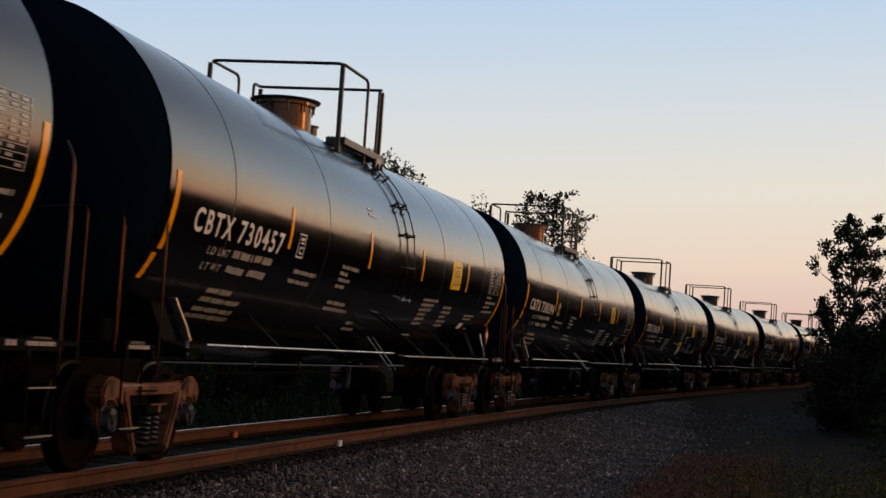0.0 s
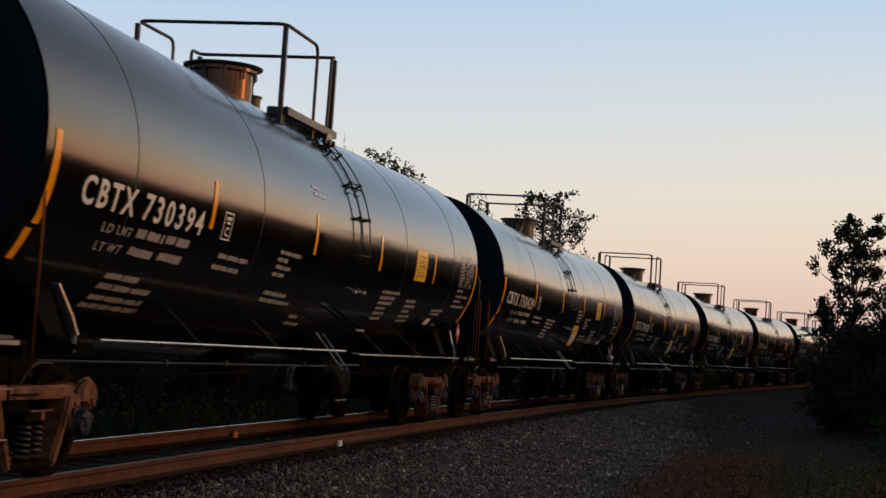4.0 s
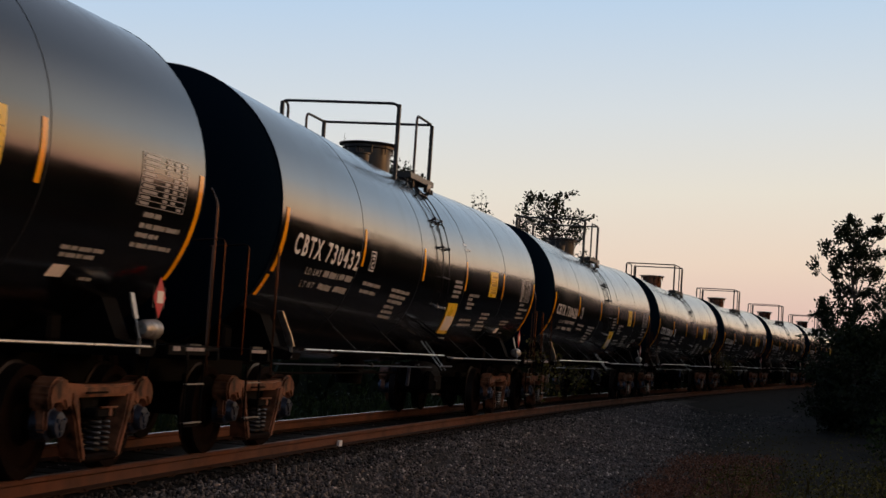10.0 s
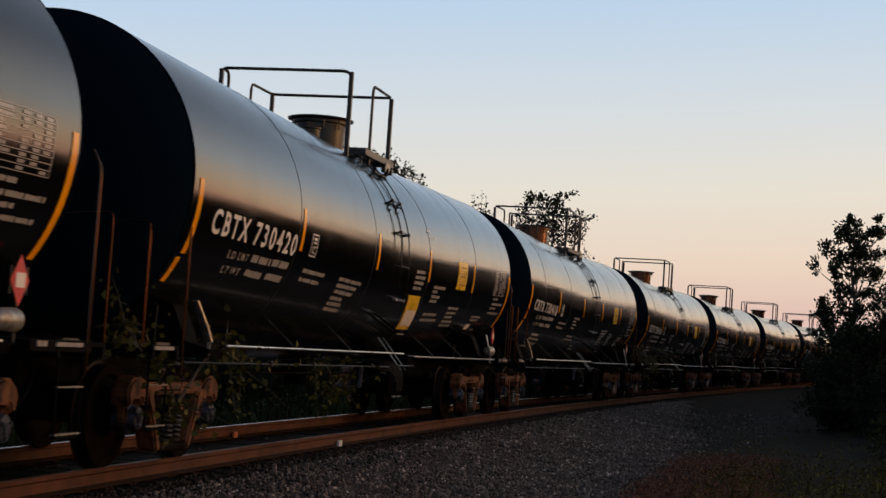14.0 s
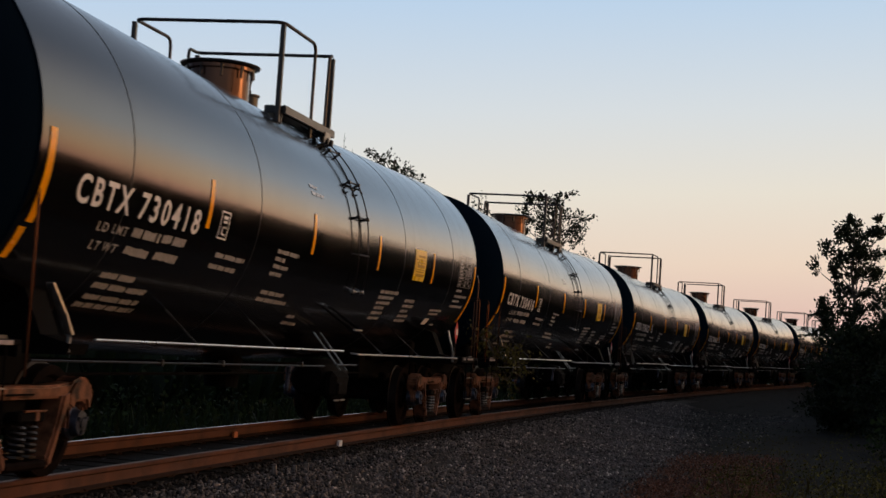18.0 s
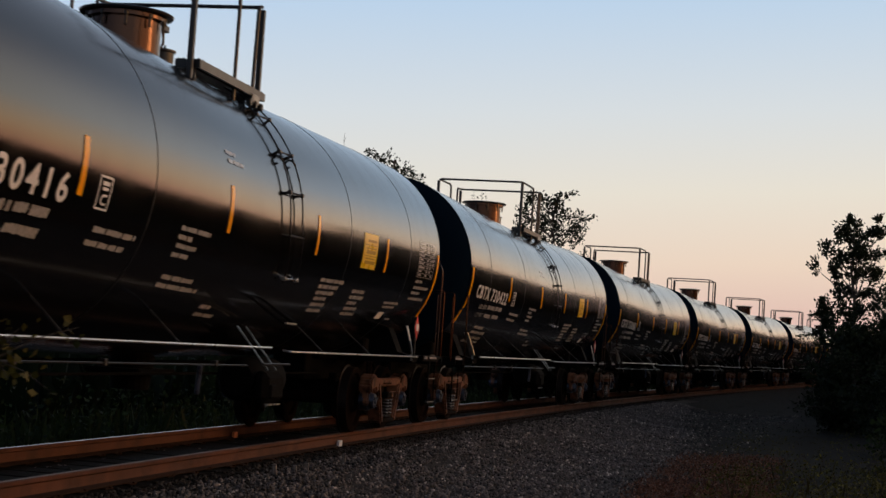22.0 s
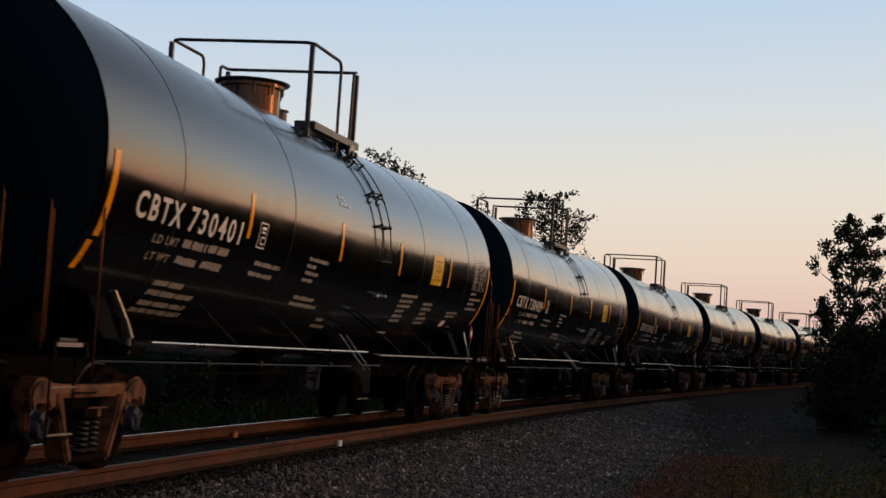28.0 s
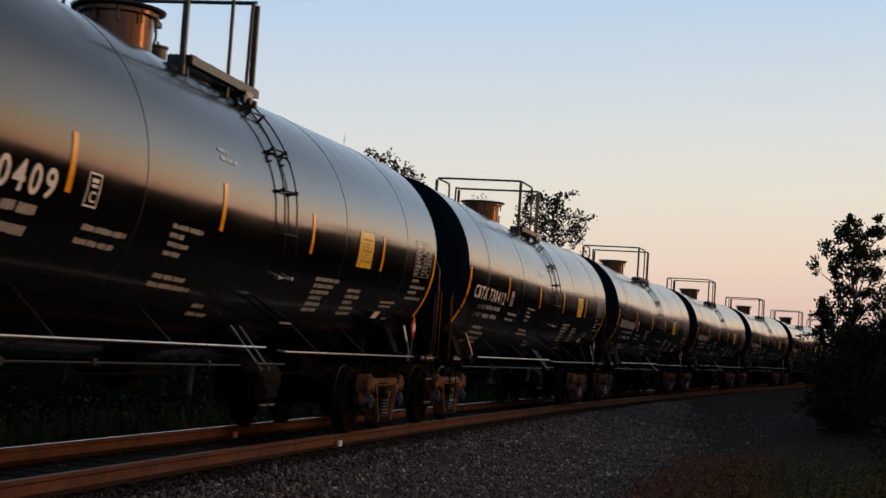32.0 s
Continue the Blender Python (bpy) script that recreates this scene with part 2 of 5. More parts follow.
def rounded(pts, r=0.12, n=4):
    """A polyline with its inner corners rounded."""
    pts = [Vector(p) for p in pts]
    out = [pts[0]]
    for a, b, c in zip(pts, pts[1:], pts[2:]):
        k = min(r, (a - b).length * 0.45, (c - b).length * 0.45)
        p, q = b + (a - b).normalized() * k, b + (c - b).normalized() * k
        for i in range(n + 1):
            t = i / n
            out.append(p * (1 - t) ** 2 + b * 2 * t * (1 - t) + q * t * t)
    return out + [pts[-1]]


def lathe(bm, profile, m=None, seg=24, closed=False):
    """Turns a profile of (along, radius) round the local x axis."""
    m = m or Matrix.Identity(4)
    rings = []
    for x, r in profile:
        if r < 1e-5:
            rings.append([bm.verts.new(m @ Vector((x, 0, 0)))])
        else:
            rings.append([bm.verts.new(m @ Vector((x, r * math.cos(k), r * math.sin(k)))) for k in (2 * math.pi * j / seg for j in range(seg))])
    pairs = list(zip(rings, rings[1:]))
    if closed:
        pairs.append((rings[-1], rings[0]))
    for a, b in pairs:
        for j in range(seg):
            j2 = (j + 1) % seg
            if len(a) == 1 and len(b) == 1:
                continue
            if len(a) == 1:
                bm.faces.new((a[0], b[j2], b[j]))
            elif len(b) == 1:
                bm.faces.new((a[j], a[j2], b[0]))
            else:
                bm.faces.new((a[j], a[j2], b[j2], b[j]))


# ---------------------------------------------------------------- the track
CANT = 0.0544
HEAD_20, CURVE_20, CURVE_STEP = 0.21341, 0.0021374, -1.4185e-5
S_MIN, S_MAX, S_DS = -260.0, 420.0, 0.25


def lay_track():
    s = np.arange(S_MIN, S_MAX + S_DS, S_DS)
    kap = np.clip(CURVE_20 + CURVE_STEP * (s - 20), 0.0, CURVE_20 - CURVE_STEP * 60)
    ang = np.concatenate([[0], np.cumsum((kap[1:] + kap[:-1]) / 2 * S_DS)])
    ang += HEAD_20 - np.interp(20, s, ang)
    x = np.concatenate([[0], np.cumsum((np.sin(ang[1:]) + np.sin(ang[:-1])) / 2 * S_DS)])
    y = np.concatenate([[0], np.cumsum((np.cos(ang[1:]) + np.cos(ang[:-1])) / 2 * S_DS)])
    x += -6.4256 - np.interp(0, s, x)
    y += -np.interp(0, s, y)
    return s, x, y, ang


TS, TX, TY, TA = lay_track()


def on_track(s):
    return Vector((np.interp(s, TS, TX), np.interp(s, TS, TY), 0)), float(np.interp(s, TS, TA))


def track_frame(s):
    """A pose at s: x along the track away from the camera, y to its left, z square to the canted rails."""
    p, a = on_track(s)
    return axes_pose(p, Vector((math.sin(a), math.cos(a), 0)))


def axes_pose(p, e):
    e = e.normalized()
    r = Vector((e.y, -e.x, 0))
    up = r * math.sin(CANT) + Vector((0, 0, math.cos(CANT)))
    left = up.cross(e)
    m = Matrix((e, left, up)).transposed().to_4x4()
    m.translation = p
    return m


# ---------------------------------------------------------------- the train's way
CAR_L, BOGIES, SPACING = 18.18, 13.7, 18.282
FIRST_S = 12.8615
RUN_T = [k * 0.5 for k in range(65)]
RUN_D = (
         -0.029, 2.593, 5.214, 7.795, 10.340, 12.875, 15.441, 18.004, 20.595, 23.200, 25.802, 28.385, 30.931,
         33.494, 36.044, 38.681, 41.343, 43.954, 46.524, 49.078, 51.669, 54.285, 56.943, 59.582, 62.204, 64.791,
         67.366, 69.975, 72.605, 75.263, 77.921, 80.576, 83.220, 85.850, 88.460, 91.101, 93.784, 96.468, 99.103,
         101.696, 104.228, 106.854, 109.504, 112.176, 114.880, 117.600, 120.281, 122.938, 125.639, 128.387, 131.180, 133.969,
         136.724, 139.453, 142.166, 144.873, 147.630, 150.460, 153.275, 156.030, 158.790, 161.470, 164.190, 167.020, 169.858)
# where each car stands in the slack of its couplers
SLACK = {1: -0.04, 2: -0.01, 3: -0.01, 4: 0.07, 5: -0.07, 7: 0.03, 8: 0.07, 9: -0.07}


def spline_bends(x, y):
    """Second derivatives of the smooth curve through the train's way."""
    n = len(x)
    h = np.diff(x)
    a, b = np.eye(n), np.zeros(n)
    for k in range(1, n - 1):
        a[k, k - 1:k + 2] = h[k - 1], 2 * (h[k - 1] + h[k]), h[k]
        b[k] = 6 * ((y[k + 1] - y[k]) / h[k] - (y[k] - y[k - 1]) / h[k - 1])
    return np.linalg.solve(a, b)


RUN_T, RUN_D = np.array(RUN_T, float), np.array(RUN_D)
RUN_B = spline_bends(RUN_T, RUN_D)


def run(t):
    """Metres that the train has gone by t seconds."""
    k = int(min(max(np.searchsorted(RUN_T, t) - 1, 0), len(RUN_T) - 2))
    h = RUN_T[k + 1] - RUN_T[k]
    a, b = (RUN_T[k + 1] - t) / h, (t - RUN_T[k]) / h
    return float(a * RUN_D[k] + b * RUN_D[k + 1] + ((a ** 3 - a) * RUN_B[k] + (b ** 3 - b) * RUN_B[k + 1]) * h * h / 6)


def car_pose(i, t):
    mid = FIRST_S + i * SPACING + SLACK.get(i, 0.0) - run(t) + CAR_L / 2
    a, b = on_track(mid - BOGIES / 2)[0], on_track(mid + BOGIES / 2)[0]
    return axes_pose((a + b) / 2, b - a)


# ---------------------------------------------------------------- tank car
TANK_R, TANK_Z = 1.507, 2.585
RIM_A, RIM_B = 0.96, 16.86
TRUCKS_U = (1.96, 15.97)


def P(u, v, w):
    """Car space from metres behind the front coupler, metres to the camera's side and metres over the rails."""
    return Vector((u - CAR_L / 2, -v, w))


def dip(u):
    """The tank slopes down from both ends to its outlet in the middle."""
    return 0.14 * max(0.0, 1 - abs(u - 8.9) / 7.95)


def T(u, deg, off=0.0):
    a = radians(deg)
    return P(u, (TANK_R + off) * math.cos(a), TANK_Z - dip(u) + (TANK_R + off) * math.sin(a))


def patch(bm, u0, u1, top, bottom, off=0.005, skew=0.0):
    """A thin curved sheet lying on the tank."""
    n = max(1, int(abs(top - bottom) / 3 + 0.99))
    rows = []
    for i in range(n + 1):
        k = i / n
        d, s = top + (bottom - top) * k, skew * k
        rows.append([bm.verts.new(T(u0 + s, d, off)), bm.verts.new(T(u1 + s, d, off))])
    for a, b in zip(rows, rows[1:]):
        bm.faces.new((a[0], b[0], b[1], a[1]))


def shell(car, seams):
    bm = bmesh.new()
    seg = 96
    n = 40
    prof = [(RIM_A + (RIM_B - RIM_A) * i / n, TANK_R) for i in range(n + 1)]
    lathe(bm, prof, Matrix.Translation(P(0, 0, TANK_Z)), seg)
    for v in bm.verts:
        v.co.z -= dip(v.co.x + CAR_L / 2)
    part("tank_shell", bm, BLACK, car, "glossy black tank shell", True)
    for u in seams:
        bm = bmesh.new()
        lathe(bm, [(u - 0.007, TANK_R - 0.01), (u - 0.005, TANK_R + 0.003), (u + 0.005, TANK_R + 0.003), (u + 0.007, TANK_R - 0.01)], Matrix.Translation(P(0, 0, TANK_Z - dip(u))), 96)
        part("seam", bm, SEAM, car)
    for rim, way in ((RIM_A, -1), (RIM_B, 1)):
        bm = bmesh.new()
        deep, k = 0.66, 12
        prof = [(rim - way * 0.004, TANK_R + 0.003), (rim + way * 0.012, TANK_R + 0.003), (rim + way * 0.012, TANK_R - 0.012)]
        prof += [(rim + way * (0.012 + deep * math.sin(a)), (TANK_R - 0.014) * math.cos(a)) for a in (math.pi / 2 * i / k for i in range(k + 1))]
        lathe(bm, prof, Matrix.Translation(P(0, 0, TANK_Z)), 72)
        part("tank_head", bm, SKY_TINT_HEAD, car, "dished black tank head", True)


def manway(car, u, r, style):
    bm = bmesh.new()
    stand = Matrix.Translation(P(u, 0, 0)) @ Matrix.Rotation(-math.pi / 2, 4, "Y")
    lathe(bm, [(3.80, r * 0.84), (4.30, r * 0.84), (4.30, r * 0.96), (4.345, r * 0.96), (4.345, 0)], stand, 40)
    nozzle = part("manway_nozzle", bm, NOZZLE if style == "A" else BLACK_STEEL, car, "bronzed steel manway nozzle" if style == "A" else "black manway nozzle", True)
    bm = bmesh.new()
    lathe(bm, [(4.350, 0), (4.350, r * 1.10), (4.372, r * 1.12), (4.380, r * 1.08), (4.395, r * 0.55), (4.40, 0)], stand, 40)
    part("lid", bm, BLACK_STEEL, nozzle, "black hinged lid", True)
    for k in range(10):
        a = 2 * math.pi * (k + 0.35) / 10
        bm = bmesh.new()
        c = P(u + math.cos(a) * r * 0.93, math.sin(a) * r * 0.93, 0)
        lathe(bm, [(4.20, 0), (4.20, 0.014), (4.30, 0.014), (4.30, 0.026), (4.335, 0.026), (4.335, 0)], Matrix.Translation(c) @ Matrix.Rotation(-math.pi / 2, 4, "Y"), 6)
        part("eye_bolt", bm, BLACK_STEEL, nozzle)
    bm = bmesh.new()
    c = P(u + r * 1.05, 0.18, 0)
    box(bm, c + Vector((-0.05, -0.05, 4.30)), c + Vector((0.14, 0.05, 4.37)), 0.01)
    tube(bm, [c + Vector((0.10, 0, 4.32)), c + Vector((0.11, 0, 4.20)), c + Vector((0.09, 0.01, 4.13))], 0.014, 6)
    part("hinge", bm, BLACK_STEEL, nozzle)
    # valve housing behind the manway
    bm = bmesh.new()
    v = u + (0.72 if style == "A" else -0.75)
    lathe(bm, [(3.80, 0.13), (4.12, 0.13), (4.13, 0.15), (4.15, 0.15), (4.16, 0)], Matrix.Translation(P(v, 0.1, 0)) @ Matrix.Rotation(-math.pi / 2, 4, "Y"), 20)
    for k in (-0.09, 0.0, 0.09):
        tube(bm, [P(v + k, 0.1, 4.15), P(v + k, 0.1, 4.22)], 0.012, 5)
    part("valve_housing", bm, BLACK_STEEL, car, smooth=True)


def railing(car, style):
    r = 0.021
    z, w = 4.80, 0.9
    if style == "A":
        a, b, near_end, far_end = 7.76, 9.76, 9.02, 8.86
        bm = bmesh.new()
        tube(bm, rounded([P(near_end, w, 3.66), P(near_end, w, z), P(a, w, z), P(a, -w, z), P(far_end, -w, z), P(far_end, -w, 3.66)], 0.13), r)
        part("guard_rail", bm, BLACK_STEEL, car, smooth=True)
        bm = bmesh.new()
        tube(bm, rounded([P(b - 0.18, w, 3.66), P(b - 0.14, w, z - 0.02), P(b, w, z), P(b, -w, z), P(b - 0.3, -w, z), P(b - 0.3, -w, 3.66)], 0.08), r)
        part("guard_rail", bm, BLACK_STEEL, car, smooth=True)
        posts = ((a, w), (a, -w), (b, w), (b, -w))
    else:
        a, b = 7.62, 9.72
        bm = bmesh.new()
        tube(bm, rounded([P(a, w, 3.66), P(a, w, z - 0.02), P(a, -w, z - 0.02), P(a + 0.28, -w, z - 0.02), P(a + 0.28, -w, 3.66)], 0.12), r)
        part("guard_rail", bm, BLACK_STEEL, car, smooth=True)
        bm = bmesh.new()
        tube(bm, rounded([P(8.72, w, 3.66), P(8.72, w, z - 0.02), P(b, w, z - 0.02), P(b, -w, z - 0.02), P(8.80, -w, z - 0.02), P(8.80, -w, 3.66)], 0.12), r)
        part("guard_rail", bm, BLACK_STEEL, car, smooth=True)
        posts = ((a, w), (b, w), (b, -w), (a, -w))
    for u, v in posts:
        bm = bmesh.new()
        bar(bm, P(u, v, 3.66), P(u, v, z - 0.03), 0.055, 0.055, 0.006)
        part("rail_post", bm, BLACK_STEEL, car)
    # platform between the manway and the ladder: angle frame, grating and legs down to the shell
    pa = 7.85 if style == "A" else 8.3
    for sgn in (1, -1):
        bm = bmesh.new()
        for v in (0.72, 0.96):
            bar(bm, P(pa, sgn * v, 3.82), P(b + 0.06, sgn * v, 3.82), 0.025, 0.085)
        for u in (pa, b + 0.03):
            bar(bm, P(u, sgn * 0.72, 3.82), P(u, sgn * 0.97, 3.82), 0.025, 0.085)
        plat = part("platform", bm, BLACK_STEEL, car, "black steel platform frame")
        bm = bmesh.new()
        for k in range(5):
            v = sgn * (0.74 + 0.05 * k)
            bar(bm, P(pa, v, 3.865), P(b + 0.03, v, 3.865), 0.012, 0.02)
        for k in range(5):
            u = pa + 0.08 + (b - pa - 0.12) * k / 4
            bar(bm, P(u, sgn * 0.72, 3.865), P(u, sgn * 0.97, 3.865), 0.02, 0.012)
        part("grating", bm, GRIMY, plat)
        for u in (pa + 0.04, b):
            bm = bmesh.new()
            hgt = TANK_Z - dip(u) + math.sqrt(TANK_R ** 2 - 0.9 ** 2)
            bar(bm, P(u, sgn * 0.9, hgt - 0.02), P(u, sgn * 0.9, 3.81), 0.025, 0.025)
            part("platform_leg", bm, BLACK_STEEL, plat)
    bm = bmesh.new()
    box(bm, P(b - 0.40, 0.992, 3.70), P(b - 0.16, 0.976, 3.80), 0.008)
    plate = part("ladder_plate", bm, DULL_ROD, car, "dull steel ladder plate")
    for k in range(3):
        bm = bmesh.new()
        box(bm, P(b - 0.50 + 0.18 * k, 1.01, 3.65), P(b - 0.44 + 0.18 * k, 0.95, 3.73), 0.01)
        part("clamp", bm, BLACK_STEEL, plate)


def ladder(car, u0, width=0.42):
    top, foot = 66, -25
    stand = 0.048

    def out(d):
        """The foot of the ladder is set a little back along the car."""
        return 0.28 * max(0.0, (0 - d) / 22)

    for u in (u0, u0 + width):
        bm = bmesh.new()
        tube(bm, [T(u + out(d), d, stand) for d in range(top, foot - 1, -3)], 0.0095, 6)
        part("ladder_stringer", bm, BLACK_STEEL, car, smooth=True)
    for d in (61.5, 45.0, 27.7, 11.2, -5.3, -22.2):
        bm = bmesh.new()
        tube(bm, [T(u0 - 0.03 + out(d), d, stand), T(u0 + width + 0.03 + out(d), d, stand)], 0.010, 6)
        for u in (u0, u0 + width):
            if d in (45.0, 27.7, 11.2, -22.2):
                tube(bm, [T(u + out(d), d, 0), T(u + out(d), d, stand)], 0.016, 6)
                r = T(u + out(d), d, stand)
                box(bm, r - Vector((0.026, 0.022, 0.022)), r + Vector((0.026, 0.022, 0.022)), 0.006)
            if d == 27.7:
                # hooked stand-off under the second rung
                tube(bm, rounded([T(u, d - 1, 0.0), T(u - 0.05, d - 2.5, 0.05), T(u - 0.02, d - 4.5, 0.06), T(u + 0.06, d - 3.5, 0.03)], 0.02), 0.012, 6)
        part("rung", bm, PIPE if d < -10 else BLACK_STEEL, car, smooth=True)
    # lower step
    bm = bmesh.new()
    tube(bm, rounded([P(u0 + 0.35, 1.10, 1.62), P(u0 + 0.35, 1.45, 1.40), P(u0 + 0.75, 1.45, 1.40), P(u0 + 0.75, 1.10, 1.62)], 0.05), 0.012, 6)
    step = part("step", bm, GRIMY, car, smooth=True)
    bm = bmesh.new()
    bar(bm, P(u0 + 0.37, 1.465, 1.405), P(u0 + 0.73, 1.465, 1.405), 0.02, 0.02)
    part("step_tread", bm, PIPE, step, "worn bright tread")


def underframe(car):
    for name, u0, u1, mat in (("side_handrail", 2.18, 9.15, PIPE), ("side_handrail", 9.88, 15.92, PIPE)):
        for sgn in (1, -1):
            bm = bmesh.new()
            z = 1.14 if u0 < 9 else 1.105
            pts = [P(u0, sgn * 1.47, z), P(u1, sgn * 1.47, z)]
            if u0 > 9:
                pts = [P(u0, sgn * 1.36, z + 0.01)] + pts
            tube(bm, rounded(pts, 0.06), 0.0115, 8)
            part(name, bm, mat, car, "worn bright steel handrail", True)
    for u in (4.45, 6.72, 11.10, 13.22):
        for sgn in (1, -1):
            bm = bmesh.new()
            tube(bm, [P(u + 0.14, sgn * 1.00, 1.47), P(u - 0.06, sgn * 1.47, 1.12)], 0.009, 6)
            box(bm, P(u + 0.10, sgn * 1.03, 1.43), P(u + 0.18, sgn * 0.95, 1.51), 0.01)
            part("handrail_bracket", bm, DULL_ROD, car)
    for u in (9.05, 9.32):
        bm = bmesh.new()
        tube(bm, [P(u, 1.12, 1.34), P(u + 0.06, 1.46, 0.91)], 0.010, 6)
        part("brake_lever_bar", bm, DULL_ROD, car)
    bm = bmesh.new()
    tube(bm, [P(1.2, 1.44, 0.975), P(8.5, 1.44, 0.955)], 0.009, 6)
    tube(bm, [P(9.0, 1.44, 0.97), P(9.9, 1.44, 0.97)], 0.012, 6)
    for u in (3.6, 5.1, 7.6):
        box(bm, P(u - 0.025, 1.46, 0.94), P(u + 0.025, 1.40, 1.00), 0.008)
    part("train_pipe", bm, BLACK_STEEL, car)
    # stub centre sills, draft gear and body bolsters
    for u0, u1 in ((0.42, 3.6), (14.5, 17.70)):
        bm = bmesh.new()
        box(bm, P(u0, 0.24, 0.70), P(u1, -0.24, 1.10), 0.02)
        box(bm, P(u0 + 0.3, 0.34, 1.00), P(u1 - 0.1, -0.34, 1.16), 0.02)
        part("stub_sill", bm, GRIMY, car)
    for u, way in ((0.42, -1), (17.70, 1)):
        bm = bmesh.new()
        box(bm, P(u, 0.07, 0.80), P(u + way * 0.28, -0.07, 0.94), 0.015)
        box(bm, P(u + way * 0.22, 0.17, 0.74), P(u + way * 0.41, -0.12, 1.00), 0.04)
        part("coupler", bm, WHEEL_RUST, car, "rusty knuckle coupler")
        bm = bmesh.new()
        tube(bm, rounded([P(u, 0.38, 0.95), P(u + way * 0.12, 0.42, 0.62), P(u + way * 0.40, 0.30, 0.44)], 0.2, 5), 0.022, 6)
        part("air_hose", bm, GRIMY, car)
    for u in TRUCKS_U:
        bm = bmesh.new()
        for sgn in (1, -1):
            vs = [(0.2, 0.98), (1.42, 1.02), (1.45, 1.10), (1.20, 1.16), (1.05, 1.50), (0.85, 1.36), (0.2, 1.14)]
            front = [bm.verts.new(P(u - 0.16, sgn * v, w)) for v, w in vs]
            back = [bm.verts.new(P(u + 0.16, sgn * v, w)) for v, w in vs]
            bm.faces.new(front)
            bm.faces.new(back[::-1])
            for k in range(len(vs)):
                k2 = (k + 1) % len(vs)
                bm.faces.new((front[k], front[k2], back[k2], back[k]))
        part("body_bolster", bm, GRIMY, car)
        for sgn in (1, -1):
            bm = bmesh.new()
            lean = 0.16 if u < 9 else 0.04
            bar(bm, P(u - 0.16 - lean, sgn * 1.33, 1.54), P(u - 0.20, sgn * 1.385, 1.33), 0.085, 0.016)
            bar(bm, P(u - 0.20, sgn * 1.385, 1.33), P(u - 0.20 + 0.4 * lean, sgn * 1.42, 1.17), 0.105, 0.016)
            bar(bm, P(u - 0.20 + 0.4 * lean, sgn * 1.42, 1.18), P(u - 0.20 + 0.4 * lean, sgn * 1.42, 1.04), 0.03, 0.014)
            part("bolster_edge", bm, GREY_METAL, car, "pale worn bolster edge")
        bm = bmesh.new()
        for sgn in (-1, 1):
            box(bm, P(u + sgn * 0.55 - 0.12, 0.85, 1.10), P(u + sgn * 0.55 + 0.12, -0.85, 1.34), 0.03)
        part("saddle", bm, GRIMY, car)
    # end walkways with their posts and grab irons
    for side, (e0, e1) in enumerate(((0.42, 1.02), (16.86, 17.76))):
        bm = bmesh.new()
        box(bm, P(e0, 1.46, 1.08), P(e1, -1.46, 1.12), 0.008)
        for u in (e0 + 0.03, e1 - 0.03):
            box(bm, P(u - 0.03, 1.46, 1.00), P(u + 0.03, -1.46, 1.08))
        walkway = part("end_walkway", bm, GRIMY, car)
        for sgn in (1, -1):
            bm = bmesh.new()
            if side:
                box(bm, P(16.40, sgn * 1.455, 1.04), P(17.50, sgn * 1.42, 1.13), 0.006)
                part("side_channel", bm, GRIMY, walkway)
                bm = bmesh.new()
                lo, hi = 16.82, 17.30
            else:
                lo, hi = e1 - 0.56, e1 - 0.14
            box(bm, P(lo, sgn * 1.468, 1.080), P(hi, sgn * 1.458, 1.112), 0.002)
            part("white_label", bm, GRIMED_WHITE, walkway, "grimed white lettering strip")
            bm = bmesh.new()
            box(bm, P(e0 + 0.10, sgn * 1.45, 1.118), P(e0 + 0.40, sgn * 1.41, 1.145))
            part("tread_edge", bm, DULL_ROD, walkway)
            out, inn = (1.11, 0.28) if side == 0 else (17.42, 17.80)
            bm = bmesh.new()
            tube(bm, rounded([P(out - 0.03 + 0.06 * side, sgn * 1.36, 2.60), P(out, sgn * 1.45, 2.46), P(out, sgn * 1.45, 0.86)], 0.08), 0.0105, 6)
            part("grab_iron", bm, GLOSS_STEEL, car, "glossy vertical grab iron", True)
            bm = bmesh.new()
            tube(bm, rounded([P(inn, sgn * 1.00, 2.12), P(inn, sgn * 1.42, 2.16), P(inn, sgn * 1.42, 1.06)], 0.06), 0.0095, 6)
            part("grab_iron", bm, GLOSS_STEEL, car, smooth=True)
            bm = bmesh.new()
            inn2 = inn + (0.16 if side == 0 else -0.16)
            tube(bm, [P(inn2, sgn * 1.36, 2.08), P(inn2, sgn * 1.36, 1.08)], 0.0085, 6)
            part("grab_iron", bm, GLOSS_STEEL, car, smooth=True)
            # sill step hanging under the corner
            bm = bmesh.new()
            s0, s1 = (e0 + 0.05, e0 + 0.45) if side == 0 else (16.98, 17.43)
            tube(bm, rounded([P(s0, sgn * 1.42, 1.08), P(s0, sgn * 1.42, 0.40), P(s1, sgn * 1.42, 0.40), P(s1, sgn * 1.42, 1.08)], 0.05), 0.010, 6)
            stp = part("sill_step", bm, GRIMY, car, "black steel sill step")
            for w in (0.78, 0.43):
                bm = bmesh.new()
                bar(bm, P(s0, sgn * 1.42, w), P(s1, sgn * 1.42, w), 0.04, 0.012)
                part("tread", bm, GREY_METAL, stp, "worn bright tread")
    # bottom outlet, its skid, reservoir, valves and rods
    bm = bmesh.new()
